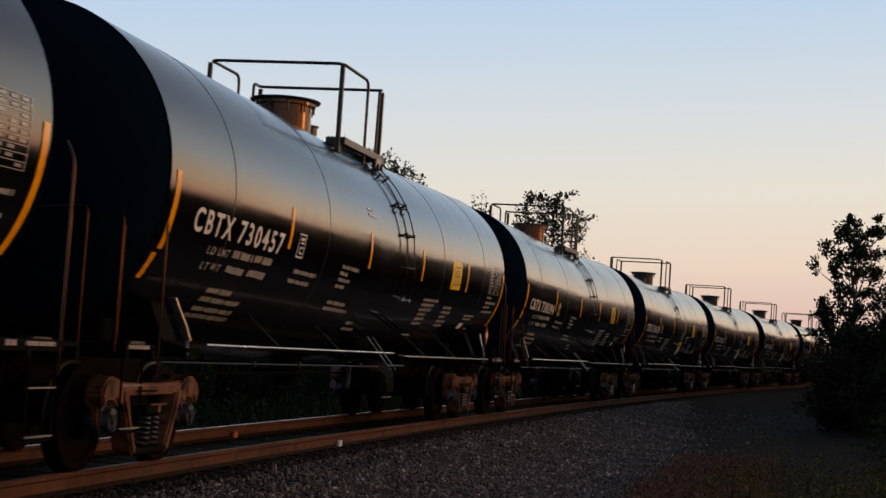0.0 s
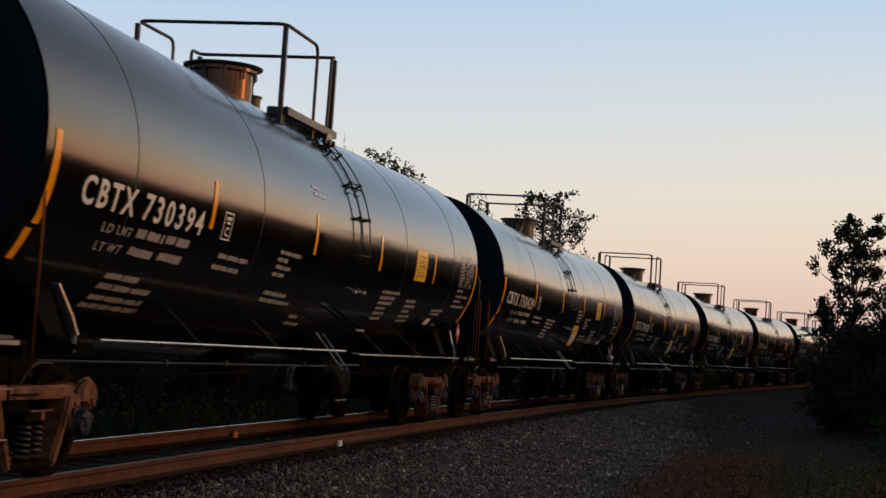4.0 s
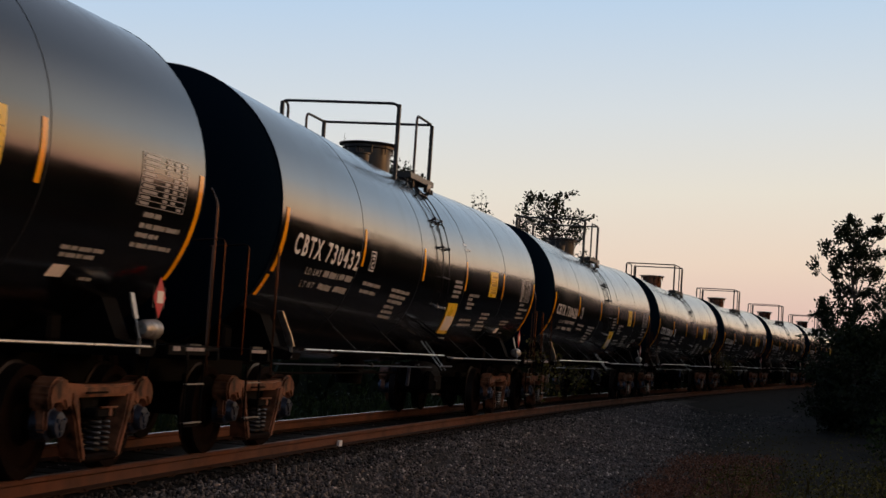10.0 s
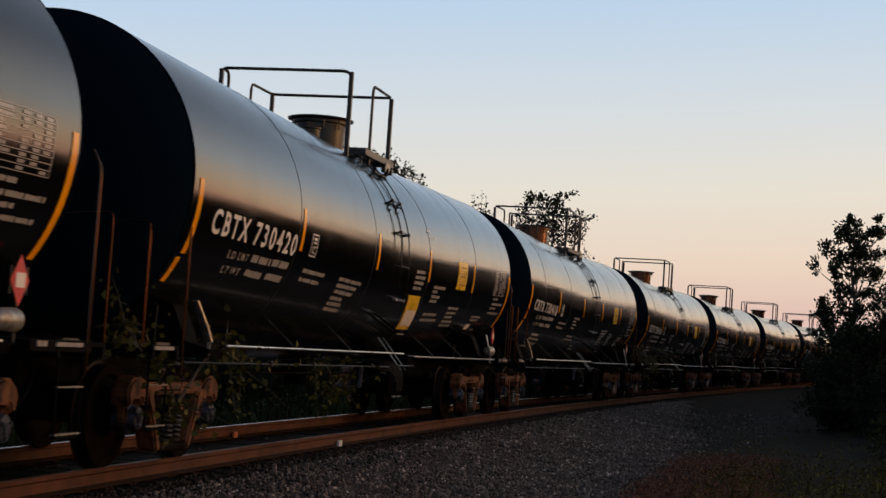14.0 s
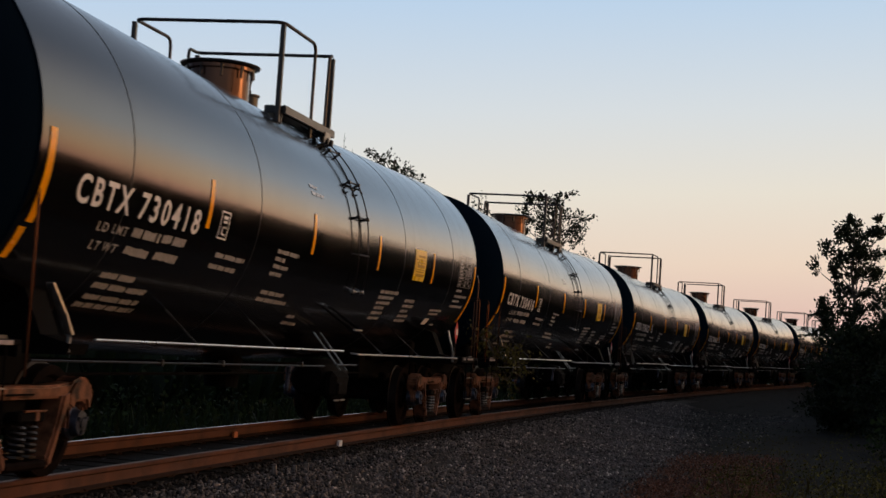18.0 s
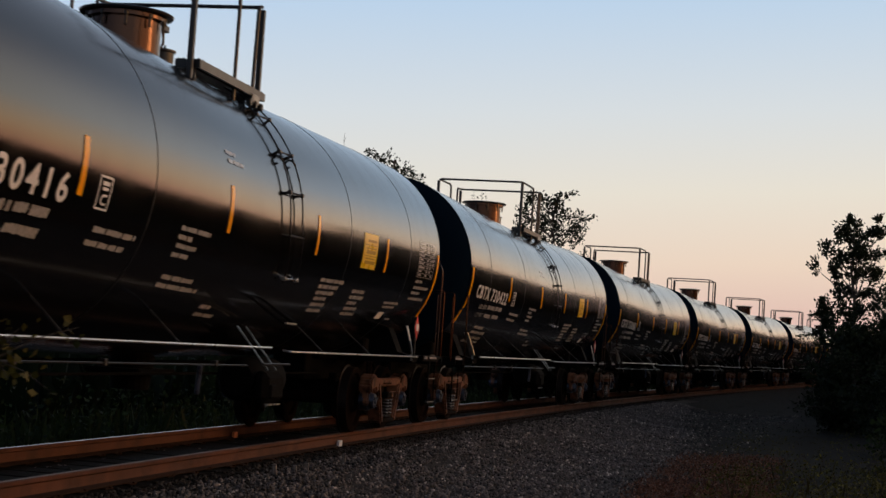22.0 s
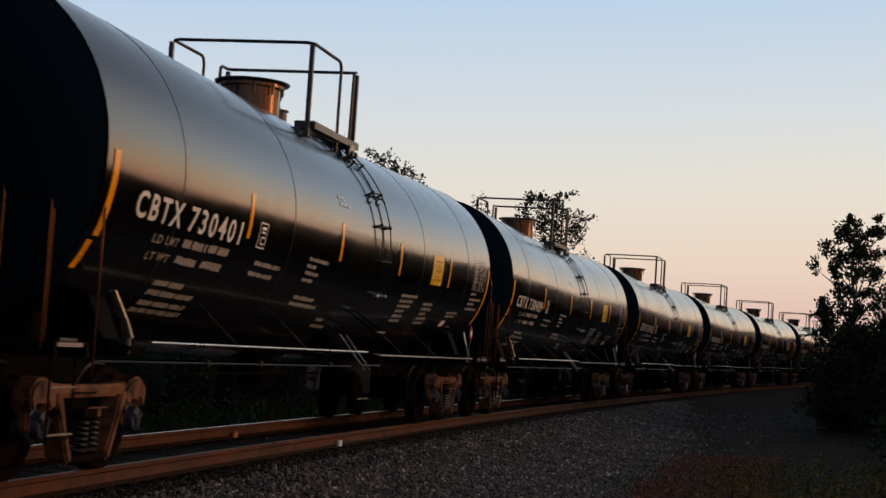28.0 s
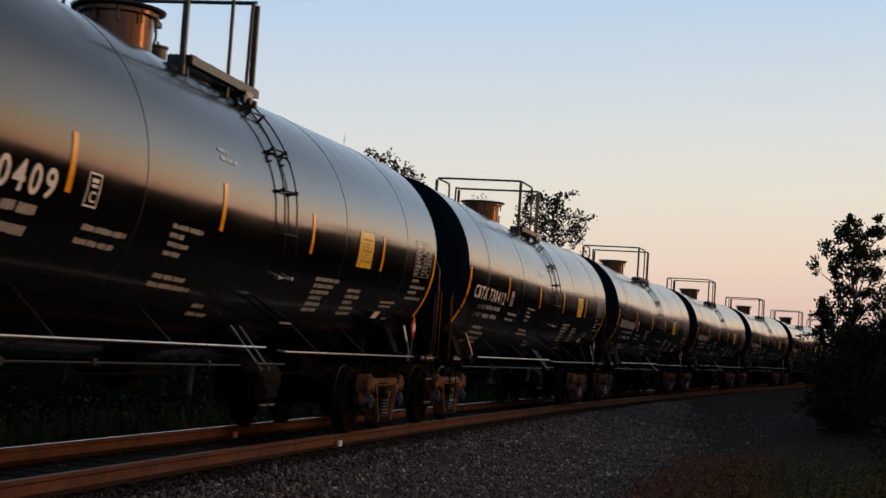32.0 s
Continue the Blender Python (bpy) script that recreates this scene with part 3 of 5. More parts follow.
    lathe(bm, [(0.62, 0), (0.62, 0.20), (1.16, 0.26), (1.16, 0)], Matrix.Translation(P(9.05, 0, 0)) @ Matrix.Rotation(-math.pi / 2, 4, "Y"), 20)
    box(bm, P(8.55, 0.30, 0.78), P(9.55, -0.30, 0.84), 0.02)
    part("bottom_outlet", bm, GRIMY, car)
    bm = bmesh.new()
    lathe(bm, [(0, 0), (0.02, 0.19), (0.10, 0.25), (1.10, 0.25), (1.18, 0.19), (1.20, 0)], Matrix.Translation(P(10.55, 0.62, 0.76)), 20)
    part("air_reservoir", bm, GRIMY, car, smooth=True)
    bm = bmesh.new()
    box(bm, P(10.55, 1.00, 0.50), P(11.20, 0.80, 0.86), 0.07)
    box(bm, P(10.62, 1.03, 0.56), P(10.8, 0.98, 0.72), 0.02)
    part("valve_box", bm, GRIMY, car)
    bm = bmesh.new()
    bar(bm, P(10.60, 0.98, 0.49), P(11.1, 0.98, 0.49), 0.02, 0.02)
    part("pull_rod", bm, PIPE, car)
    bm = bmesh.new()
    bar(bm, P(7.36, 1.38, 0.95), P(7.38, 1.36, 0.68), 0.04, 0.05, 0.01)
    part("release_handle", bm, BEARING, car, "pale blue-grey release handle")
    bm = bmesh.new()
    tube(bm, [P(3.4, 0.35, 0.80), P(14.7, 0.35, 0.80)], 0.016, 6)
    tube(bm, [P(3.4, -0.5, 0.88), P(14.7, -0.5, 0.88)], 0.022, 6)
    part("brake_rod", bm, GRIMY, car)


def side_frame_mesh():
    """One cast side frame, centred on its truck; x along, y across (thickness), z over the rail."""
    bm = bmesh.new()
    half = 0.075

    def lump(outline, t=half):
        f = [bm.verts.new((x, -t, z)) for x, z in outline]
        b = [bm.verts.new((x, t, z)) for x, z in outline]
        bm.faces.new(f)
        bm.faces.new(b[::-1])
        for k in range(len(f)):
            k2 = (k + 1) % len(f)
            bm.faces.new((f[k], f[k2], b[k2], b[k]))

    lump([(-0.74, 0.70), (-0.62, 0.66), (0.62, 0.66), (0.74, 0.70), (0.80, 0.79), (0.40, 0.765), (-0.40, 0.765), (-0.80, 0.79)])
    for s in (-1, 1):
        lump([(s * 1.06, 0.56), (s * 1.10, 0.68), (s * 1.06, 0.77), (s * 0.96, 0.825), (s * 0.86, 0.83), (s * 0.75, 0.80), (s * 0.66, 0.72), (s * 0.66, 0.60), (s * 0.76, 0.56), (s * 0.80, 0.63), (s * 0.98, 0.63), (s * 1.02, 0.56)], 0.095)
        lump([(s * 0.68, 0.73), (s * 0.56, 0.70), (s * 0.47, 0.46), (s * 0.325, 0.20), (s * 0.335, 0.12), (s * 0.41, 0.15), (s * 0.555, 0.45), (s * 0.68, 0.63)], 0.10)
        lump([(s * 1.05, 0.62), (s * 0.98, 0.62), (s * 0.99, 0.38), (s * 1.04, 0.40)], 0.05)
        lump([(s * 0.80, 0.62), (s * 0.73, 0.62), (s * 0.75, 0.40), (s * 0.79, 0.38)], 0.05)
    bmesh.ops.recalc_face_normals(bm, faces=bm.faces[:])
    bmesh.ops.bevel(bm, geom=[e for e in bm.edges if e.calc_face_angle(0) > 0.6], offset=0.022, segments=2, affect="EDGES")
    return bm


def wheelset(parent, u):
    """Axle with two wheels, turning about its local y axis; the origin is its centre."""
    bm = bmesh.new()
    turn = Matrix.Rotation(math.pi / 2, 4, "Z")
    lathe(bm, [(-0.93, 0), (-0.93, 0.075), (-0.80, 0.08), (-0.76, 0.10), (-0.6, 0.085), (0.6, 0.085), (0.76, 0.10), (0.80, 0.08), (0.93, 0.075), (0.93, 0)], turn, 14)
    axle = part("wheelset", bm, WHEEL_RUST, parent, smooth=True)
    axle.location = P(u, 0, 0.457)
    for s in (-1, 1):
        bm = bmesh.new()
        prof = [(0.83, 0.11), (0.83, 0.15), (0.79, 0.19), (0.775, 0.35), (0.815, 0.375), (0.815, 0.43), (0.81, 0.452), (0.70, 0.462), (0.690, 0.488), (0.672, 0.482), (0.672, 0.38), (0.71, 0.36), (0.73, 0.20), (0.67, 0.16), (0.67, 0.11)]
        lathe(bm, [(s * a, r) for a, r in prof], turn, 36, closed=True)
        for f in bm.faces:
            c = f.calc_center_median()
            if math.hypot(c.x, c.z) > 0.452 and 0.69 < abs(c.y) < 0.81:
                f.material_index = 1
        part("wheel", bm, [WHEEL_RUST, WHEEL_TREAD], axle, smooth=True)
    return axle


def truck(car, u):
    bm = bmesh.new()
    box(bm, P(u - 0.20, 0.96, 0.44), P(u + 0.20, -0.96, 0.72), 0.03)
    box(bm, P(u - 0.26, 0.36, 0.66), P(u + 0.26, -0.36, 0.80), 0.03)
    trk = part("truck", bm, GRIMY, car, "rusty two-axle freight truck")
    for s in (1, -1):
        f = part("side_frame", side_frame_mesh(), RUST, trk, "rusty cast side frame")
        f.location = P(u, s * 1.0, 0)
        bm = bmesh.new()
        # seat under the springs, darker than the rest of the side frame
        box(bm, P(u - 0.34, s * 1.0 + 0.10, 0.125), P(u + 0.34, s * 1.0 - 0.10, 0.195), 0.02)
        part("spring_seat", bm, WHEEL_RUST, trk, "dark spring seat")
        for k in (-1, 1):
            bm = bmesh.new()
            pts = [P(u + 0.095 * k + 0.072 * math.cos(a), s * 1.03 + 0.072 * math.sin(a), 0.215 + 0.245 * a / (2 * math.pi * 5.5)) for a in (2 * math.pi * i / 8 for i in range(45))]
            tube(bm, pts, 0.0155, 5)
            part("spring", bm, SPRING, trk, "coil spring", True)
        for w in (-0.889, 0.889):
            bm = bmesh.new()
            lathe(bm, [(0.90, 0), (0.90, 0.14), (1.02, 0.14), (1.04, 0.115), (1.105, 0.10), (1.11, 0.045), (1.125, 0.045), (1.125, 0)], Matrix.Translation(P(u + w, 0, 0.457)) @ Matrix.Rotation(-s * math.pi / 2, 4, "Z"), 20)
            for k in range(3):
                a = 2 * math.pi * k / 3 + 0.5
                c = P(u + w + 0.07 * math.cos(a), s * 1.112, 0.457 + 0.07 * math.sin(a))
                box(bm, c - Vector((0.018, 0.012, 0.018)), c + Vector((0.018, 0.012, 0.018)))
            part("bearing_cap", bm, BEARING, trk, "blue-grey bearing end cap", True)
        bm = bmesh.new()
        bar(bm, P(u - 0.42, s * 1.10, 0.70), P(u + 0.02, s * 1.10, 0.70), 0.012, 0.016)
        box(bm, P(u - 0.21, s * 1.12, 0.49), P(u + 0.21, s * 1.0, 0.57), 0.015)
        part("bolster_end", bm, GRIMY, trk)
        bm = bmesh.new()
        bar(bm, P(u - 0.16, s * 1.125, 0.578), P(u + 0.20, s * 1.125, 0.578), 0.02, 0.014)
        box(bm, P(u + 0.04, s * 1.125, 0.50), P(u + 0.10, s * 1.115, 0.57), 0.006)
        part("wear_edge", bm, RUST, trk, "worn bright bolster lip")
    bm = bmesh.new()
    for w in (-0.34, 0.34):
        bar(bm, P(u + w, -0.80, 0.40), P(u + w, 0.80, 0.40), 0.07, 0.09, 0.01)
        for s in (-1, 1):
            box(bm, P(u + w * 1.15 - 0.03, s * 0.70, 0.30), P(u + w * 1.15 + 0.03, s * 0.80, 0.56), 0.01)
    part("brake_beam", bm, GRIMY, trk)
    for w in (-0.889, 0.889):
        wheelset(trk, u + w)


# ---------------------------------------------------------------- lettering and labels on the tank
def stencil(car, lines, mat=None, name="stencil_line", high=1.9):
    """Rows of unreadable lettering, each row a bar: (start, end, degrees of its top edge)."""
    for u0, u1, d in lines:
        bm = bmesh.new()
        if mat:
            patch(bm, u0, u1, d, d - high)
        else:
            wide, u, cols = 0.021 * high, u0, []
            rng = random.Random(int(u0 * 1000 + d * 10))
            left = rng.randint(3, 7)
            while u < u1:
                k = wide * rng.uniform(0.8, 1.1)
                top, low = d - high * rng.choice((0, 0, 0.1)), d - high * rng.choice((1, 1, 0.9))
                left -= 1
                gap, thin = (wide * 0.7, 0.47) if left == 0 else (wide * 0.15, 0.14)
                mid = d - high / 2
                cols += [(u, top, low), (u + k, top, low)]
                u += k + gap
                if u < u1:
                    t = high * (0.5 - thin)
                    cols += [(u - gap + 0.001, mid + t, mid - t), (u - 0.001, mid + t, mid - t)]
                if left == 0:
                    left = rng.randint(3, 7)
            rows = [[bm.verts.new(T(c, x, 0.005)) for x in (hi, lo)] for c, hi, lo in cols]
            for p, q in zip(rows, rows[1:]):
                bm.faces.new((p[0], p[1], q[1], q[0]))
        part(name, bm, mat or FADED_WHITE, car)


def tape(car, u, top, bottom, width=0.085):
    bm = bmesh.new()
    patch(bm, u - width / 2, u + width / 2, top, bottom, 0.006)
    part("reflective_strip", bm, YELLOW_TAPE, car, "yellow reflective strip")


def warning_label(car, u0, u1, top, bottom):
    bm = bmesh.new()
    patch(bm, u0, u1, top, bottom, 0.006)
    lab = part("warning_label", bm, YELLOW_SIGN, car, "yellow warning label")
    for f, tall, a, b in ((0.17, 0.07, 0.16, 0.10), (0.31, 0.02, 0.03, 0.03), (0.40, 0.03, 0.10, 0.08), (0.47, 0.10, 0.14, 0.10), (0.62, 0.02, 0.03, 0.03), (0.69, 0.03, 0.10, 0.12), (0.77, 0.09, 0.12, 0.08)):
        bm = bmesh.new()
        h = top - bottom
        patch(bm, u0 + a, u1 - b, top - f * h, top - (f + tall) * h, 0.010)
        part("label_line", bm, LABEL_INK, lab)


def capacity_grid(car, u0, u1, top, bottom):
    bm = bmesh.new()
    rows = 9
    step = (top - bottom) / rows
    for k in range(rows + 1):
        patch(bm, u0, u1, top - k * step, top - k * step - 0.28)
    for u in (u0, u1 - 0.015):
        patch(bm, u, u + 0.015, top, bottom, 0.0055)
    rng = random.Random(5)
    for k in range(rows):
        d = top - k * step - 0.62
        patch(bm, u0 + 0.05, u0 + 0.05 + rng.choice((0.2, 0.26, 0.34)), d, d - 0.95, 0.0058)
        for c in (0.5, 0.68, 0.84):
            if rng.random() < 0.85:
                patch(bm, u0 + c * (u1 - u0), u0 + (c + 0.1) * (u1 - u0), d, d - 0.95, 0.0058)
    part("data_panel", bm, FADED_WHITE, car, "faded white ruled data panel")


def frame_mark(car, u0, u1, top, bottom):
    bm = bmesh.new()
    patch(bm, u0, u1, top, top - 0.6)
    patch(bm, u0, u1, bottom + 0.6, bottom)
    for u in (u0, u1 - 0.017):
        patch(bm, u, u + 0.017, top, bottom, 0.0055)
    h = top - bottom
    patch(bm, u0 + 0.06, u1 - 0.05, top - 0.16 * h, top - 0.28 * h, 0.0058)
    patch(bm, u0 + 0.07, u1 - 0.06, top - 0.33 * h, top - 0.42 * h, 0.0058)
    mark = part("boxed_mark", bm, WHITE_PAINT, car, "white boxed stencil mark")
    letters(mark, "C", u0 + 0.065, u1 - 0.055, top - 0.52 * h, top - 0.86 * h, "mark_letter")


def letters(parent, text, u0, u1, top, bottom, name="numeral", mat=None):
    """Lettering in the built-in font, bent round the tank, from u0 to u1 and from top to bottom degrees."""
    cu = bpy.data.curves.new("lettering", "FONT")
    cu.body, cu.resolution_u, cu.offset, cu.space_character = text, 3, 0.022, 1.3
    tmp = bpy.data.objects.new("lettering", cu)
    scene.collection.objects.link(tmp)
    dg = bpy.context.evaluated_depsgraph_get()
    dg.update()
    me = bpy.data.meshes.new_from_object(tmp.evaluated_get(dg))
    bpy.data.objects.remove(tmp)
    bm = bmesh.new()
    bm.from_mesh(me)
    bpy.data.meshes.remove(me)
    xs, ys = [v.co.x for v in bm.verts], [v.co.y for v in bm.verts]
    x0, x1, y0, y1 = min(xs), max(xs), min(ys), max(ys)
    for k in range(1, 6):
        y = y0 + (y1 - y0) * k / 6
        bmesh.ops.bisect_plane(bm, geom=bm.verts[:] + bm.edges[:] + bm.faces[:], plane_co=(0, y, 0), plane_no=(0, 1, 0))
    bmesh.ops.triangulate(bm, faces=bm.faces[:])
    for v in bm.verts:
        a, b = (v.co.x - x0) / (x1 - x0), (v.co.y - y0) / (y1 - y0)
        v.co = T(u0 + (u1 - u0) * a, bottom + (top - bottom) * b, 0.006)
    # each character is a piece of its own
    made, seen = None, set()
    for seed in bm.verts:
        if seed in seen:
            continue
        glyph, todo = [], [seed]
        seen.add(seed)
        while todo:
            v = todo.pop()
            glyph.append(v)
            for e in v.link_edges:
                o = e.other_vert(v)
                if o not in seen:
                    seen.add(o)
                    todo.append(o)
        place = {v: k for k, v in enumerate(glyph)}
        faces = [[place[v] for v in f.verts] for f in {f for v in glyph for f in v.link_faces}]
        me = mesh_from(name, [v.co for v in glyph], sorted(faces), mat or WHITE_PAINT)
        made = new(name, me)
        made.parent = parent
        made["label"] = "white stencilled character"
    bm.free()
    return made


def placard(car):
    bm = bmesh.new()
    c = P(16.42, 1.33, 1.53)

    def diamond(r, y, bm2):
        bm2.faces.new([bm2.verts.new(c + Vector((dx * r * 0.8, y, dz * r))) for dx, dz in ((0, 1), (1, 0), (0, -1), (-1, 0))])

    diamond(0.185, 0, bm)
    bmesh.ops.solidify(bm, geom=bm.faces[:], thickness=0.004)
    sign = part("hazard_placard", bm, RED_SIGN, car, "red diamond hazard placard")
    bm = bmesh.new()
    box(bm, c + Vector((-0.075, -0.008, -0.05)), c + Vector((0.075, -0.006, 0.055)))
    part("placard_panel", bm, PINK_WHITE, sign, "white placard panel")
    bm = bmesh.new()
    for dx in (-0.13, 0.13):
        bar(bm, c + Vector((dx, 0.01, -0.1)), c + Vector((dx, 0.01, 0.1)), 0.01, 0.02)
    bar(bm, c + Vector((0, 0.02, -0.10)), c + Vector((0, 0.02, -0.45)), 0.02, 0.03)
    part("placard_holder", bm, BLACK_STEEL, sign)
    bm = bmesh.new()
    box(bm, P(16.50, 1.457, 1.078), P(16.66, 1.466, 1.118))
    part("reflector", bm, GRIMED_WHITE, car)


def tank_car(style):
    car = new("tank_car")
    car.empty_display_size = 0.5
    if style == "A":
        shell(car, (2.56, 5.71, 11.80, 14.96))
        manway(car, 8.24, 0.42, style)
        ladder(car, 9.21)
        for u, top, low in ((4.34, 3.9, -12.9), (7.55, 6.1, -10.8), (10.43, 5.9, -10.9), (13.62, 3.8, -13.0)):
            tape(car, u, top, low)
        frame_mark(car, 4.64, 4.87, -5.3, -15.3)
        stencil(car, [(4.77, 5.56, -20.0), (4.73, 5.44, -24.4)])
        stencil(car, [(6.43, 7.14, -12.6), (6.42, 6.75, -15.7), (6.44, 6.92, -18.7), (6.43, 6.79, -21.9)], high=1.7)
        stencil(car, [(6.48, 7.20, -30.0), (6.48, 7.43, -33.3)])
        stencil(car, [(7.82, 8.09, -38.8), (7.85, 8.33, -42.7)])
        stencil(car, [(2.73, 3.39, -35.0), (2.74, 3.82, -39.1), (2.77, 3.81, -43.9), (2.76, 3.88, -47.7)], high=2.4)
        stencil(car, [(10.97, 11.91, -20.1), (10.99, 11.77, -23.1), (11.01, 11.71, -26.1), (11.07, 11.55, -29.1), (11.08, 11.62, -32.2), (11.11, 11.66, -35.4)])
        stencil(car, [(12.47, 13.08, -23.6), (12.50, 13.11, -26.7), (12.54, 12.96, -29.8), (12.57, 13.17, -33.0), (12.59, 13.20, -36.1)])
        capacity_grid(car, 15.50, 16.52, 7.1, -12.0)
        sign = (12.40, 13.09, 3.9, -12.8)
        high_mark = 7.44
    else:
        shell(car, (4.07, 7.20, 10.25, 13.62))
        manway(car, 9.28, 0.42, style)
        ladder(car, 8.34)
        for u, top, low in ((4.20, 4.8, -12.7), (7.38, 7.0, -10.6), (10.29, 7.0, -10.5), (13.51, 4.8, -12.6)):
            tape(car, u, top, low)
        frame_mark(car, 4.54, 4.76, -4.0, -13.7)
        stencil(car, [(4.51, 5.34, -19.1), (4.51, 5.21, -23.1)])
        stencil(car, [(5.93, 6.89, -18.6), (5.95, 6.77, -21.7), (5.97, 6.71, -24.7), (5.95, 6.44, -28.0), (5.96, 6.52, -31.0), (5.97, 6.59, -34.0)])
        stencil(car, [(9.49, 10.00, -4.9), (9.48, 10.03, -7.9), (9.48, 10.01, -10.9), (9.49, 9.94, -13.9)])
        stencil(car, [(10.74, 11.50, -11.8), (10.74, 11.06, -14.4), (10.77, 11.29, -17.3), (10.79, 11.24, -20.0)])
        stencil(car, [(10.81, 11.66, -28.5), (10.84, 11.84, -32.2)])
        stencil(car, [(12.26, 12.95, -23.3), (12.29, 12.97, -26.3), (12.32, 12.82, -29.3), (12.34, 13.07, -32.4), (12.37, 13.10, -35.5)])
        capacity_grid(car, 15.35, 16.42, 4.2, -12.0)
        bm = bmesh.new()
        patch(bm, 9.39, 10.09, -19.0, -40.6, 0.008, 0.46)
        lab = part("shipping_label", bm, YELLOW_SIGN, car, "large yellow label with a white square")
        bm = bmesh.new()
        patch(bm, 9.64, 10.24, -27.5, -37.8, 0.013, 0.22)
        part("label_panel", bm, PINK_WHITE, lab, "white label panel")
        sign = (12.25, 12.93, 4.7, -12.1)
        high_mark = 10.18
    if style == "B":
        bm = bmesh.new()
        lathe(bm, [(0, 0), (0.01, 0.05), (0.05, 0.08), (0.30, 0.09), (0.36, 0.055), (0.37, 0)], Matrix.Translation(P(16.12, 1.30, 1.25)), 16)
        part("air_cylinder", bm, GREY_METAL, car, "pale steel air cylinder", True)
    railing(car, style)
    warning_label(car, *sign)
    stencil(car, [(2.85, 3.38, -19.0), (3.47, 3.97, -18.6)], high=3.0)
    for word, u0, u1, d in (("LD", 2.19, 2.39, -19.7), ("LMT", 2.47, 2.75, -19.5), ("LT", 2.21, 2.39, -25.7), ("WT", 2.44, 2.70, -25.5)):
        letters(car, word, u0, u1, d, d - 3.0, "weight_lettering", FADED_WHITE)
    stencil(car, [(2.85, 3.36, -25.1), (3.46, 3.96, -24.7)], high=3.0)
    stencil(car, [(14.33, 15.10, -28.0), (14.38, 15.00, -30.4)], high=1.5)
    stencil(car, [(15.02, 15.25, -38.1)], high=1.3)
    stencil(car, [(15.56, 15.97, -13.8), (15.56, 16.46, -17.4), (15.55, 16.03, -20.5), (15.54, 16.43, -24.0)], high=1.7)
    stencil(car, [(high_mark, high_mark + 0.26, 18.6), (high_mark + 0.04, high_mark + 0.46, 15.7)], high=1.6)
    bm = bmesh.new()
    patch(bm, 14.40, 14.69, -34.5, -38.9)
    part("square_label", bm, PINK_WHITE, car, "small pale square label")
    tape(car, 1.14, 1.6, -25, 0.10)
    tape(car, 1.09, -26.5, -36.5, 0.10)
    tape(car, 16.76, 2.0, -36, 0.10)
    placard(car)
    underframe(car)
    for u in TRUCKS_U:
        truck(car, u)
    return car


def wheelsets_of(car):
    return [o for o in car.children_recursive if o.name.split(".")[0] == "wheelset"]


NUMBERS = {0: "457", 1: "394", 2: "429", 3: "432", 4: "420", 5: "418", 6: "416", 7: "422", 8: "401", 9: "409", 10: "412"}
SMALL_RING = {2, 3, 4}
TRAIN = []


def build_train():
    proto = {}
    for i in range(-1, 17):
        style = "B" if i in SMALL_RING else "A"
        m = car_pose(i, 0.0)
        if style in proto:
            car = copy_thing(proto[style], m)
        else:
            car = proto[style] = tank_car(style)
            car.matrix_basis = m
        a, b, top, low = (1.65, 4.15, -7.6, -16.3) if style == "A" else (1.54, 4.04, -6.6, -15.7)
        TRAIN.append((i, car, style, (a, b, top, low)))
    for i, car, style, (a, b, top, low) in TRAIN:
        if i in NUMBERS:
            letters(car, "CBTX", a, a + 0.398 * (b - a), top, low, "mark_letter")
            letters(car, "730" + NUMBERS[i], a + 0.466 * (b - a), b, top, low)
            text = "Glossy black railway tank car with white numbers and yellow strips"
        else:
            stencil(car, [(a, a + 1.0, top), (a + 1.15, b, top)], name="number_bar", high=top - low)
            text = "Glossy black railway tank car with yellow reflective strips"
        if style == "B":
            text = "Glossy black railway tank car with a large yellow shipping label"
        tagged(car, text, "tank car", "train of tank cars")


build_train()


# ---------------------------------------------------------------- ground, ballast and rails
def ground_height(v, x=0.0, y=0.0):
    """Height by the distance v from the track's centre, to the camera's side."""
    pts_v = [-400, -30, -9, -5.2, -3.6, -1.9, -1.2, -0.85, -0.5, 0.0, 0.6, 0.85, 1.30, 1.42, 1.62, 1.9, 2.9, 4.6, 6.5, 12, 60, 400]
    pts_z = [0.6, -0.2, -0.7, -0.75, -0.55, -0.145, -0.126, -0.147, -0.167, -0.194, -0.226, -0.239, -0.264, -0.272, -0.285, -0.31, -0.55, -0.66, -0.62, -0.55, -0.3, 0.8]
    return float(np.interp(v, pts_v, pts_z))


NEAR_S = np.arange(-60, 330, 1.0)
NEAR_XY = np.stack([np.interp(NEAR_S, TS, TX), np.interp(NEAR_S, TS, TY)], 1)
NEAR_A = np.interp(NEAR_S, TS, TA)


def beside(x, y):
    """Distance from the track's centre line, positive on the camera's side."""
    i = int(np.argmin((NEAR_XY[:, 0] - x) ** 2 + (NEAR_XY[:, 1] - y) ** 2))
    a = NEAR_A[i]
    return (x - NEAR_XY[i, 0]) * math.cos(a) - (y - NEAR_XY[i, 1]) * math.sin(a)


def z_at(x, y):
    return ground_height(beside(x, y)) + 0.05 * noise.noise(Vector((x * 0.4, y * 0.4, 0)))


def side_point(s, v, z):
    p, a = on_track(s)
    return (p.x + v * math.cos(a), p.y - v * math.sin(a), z)


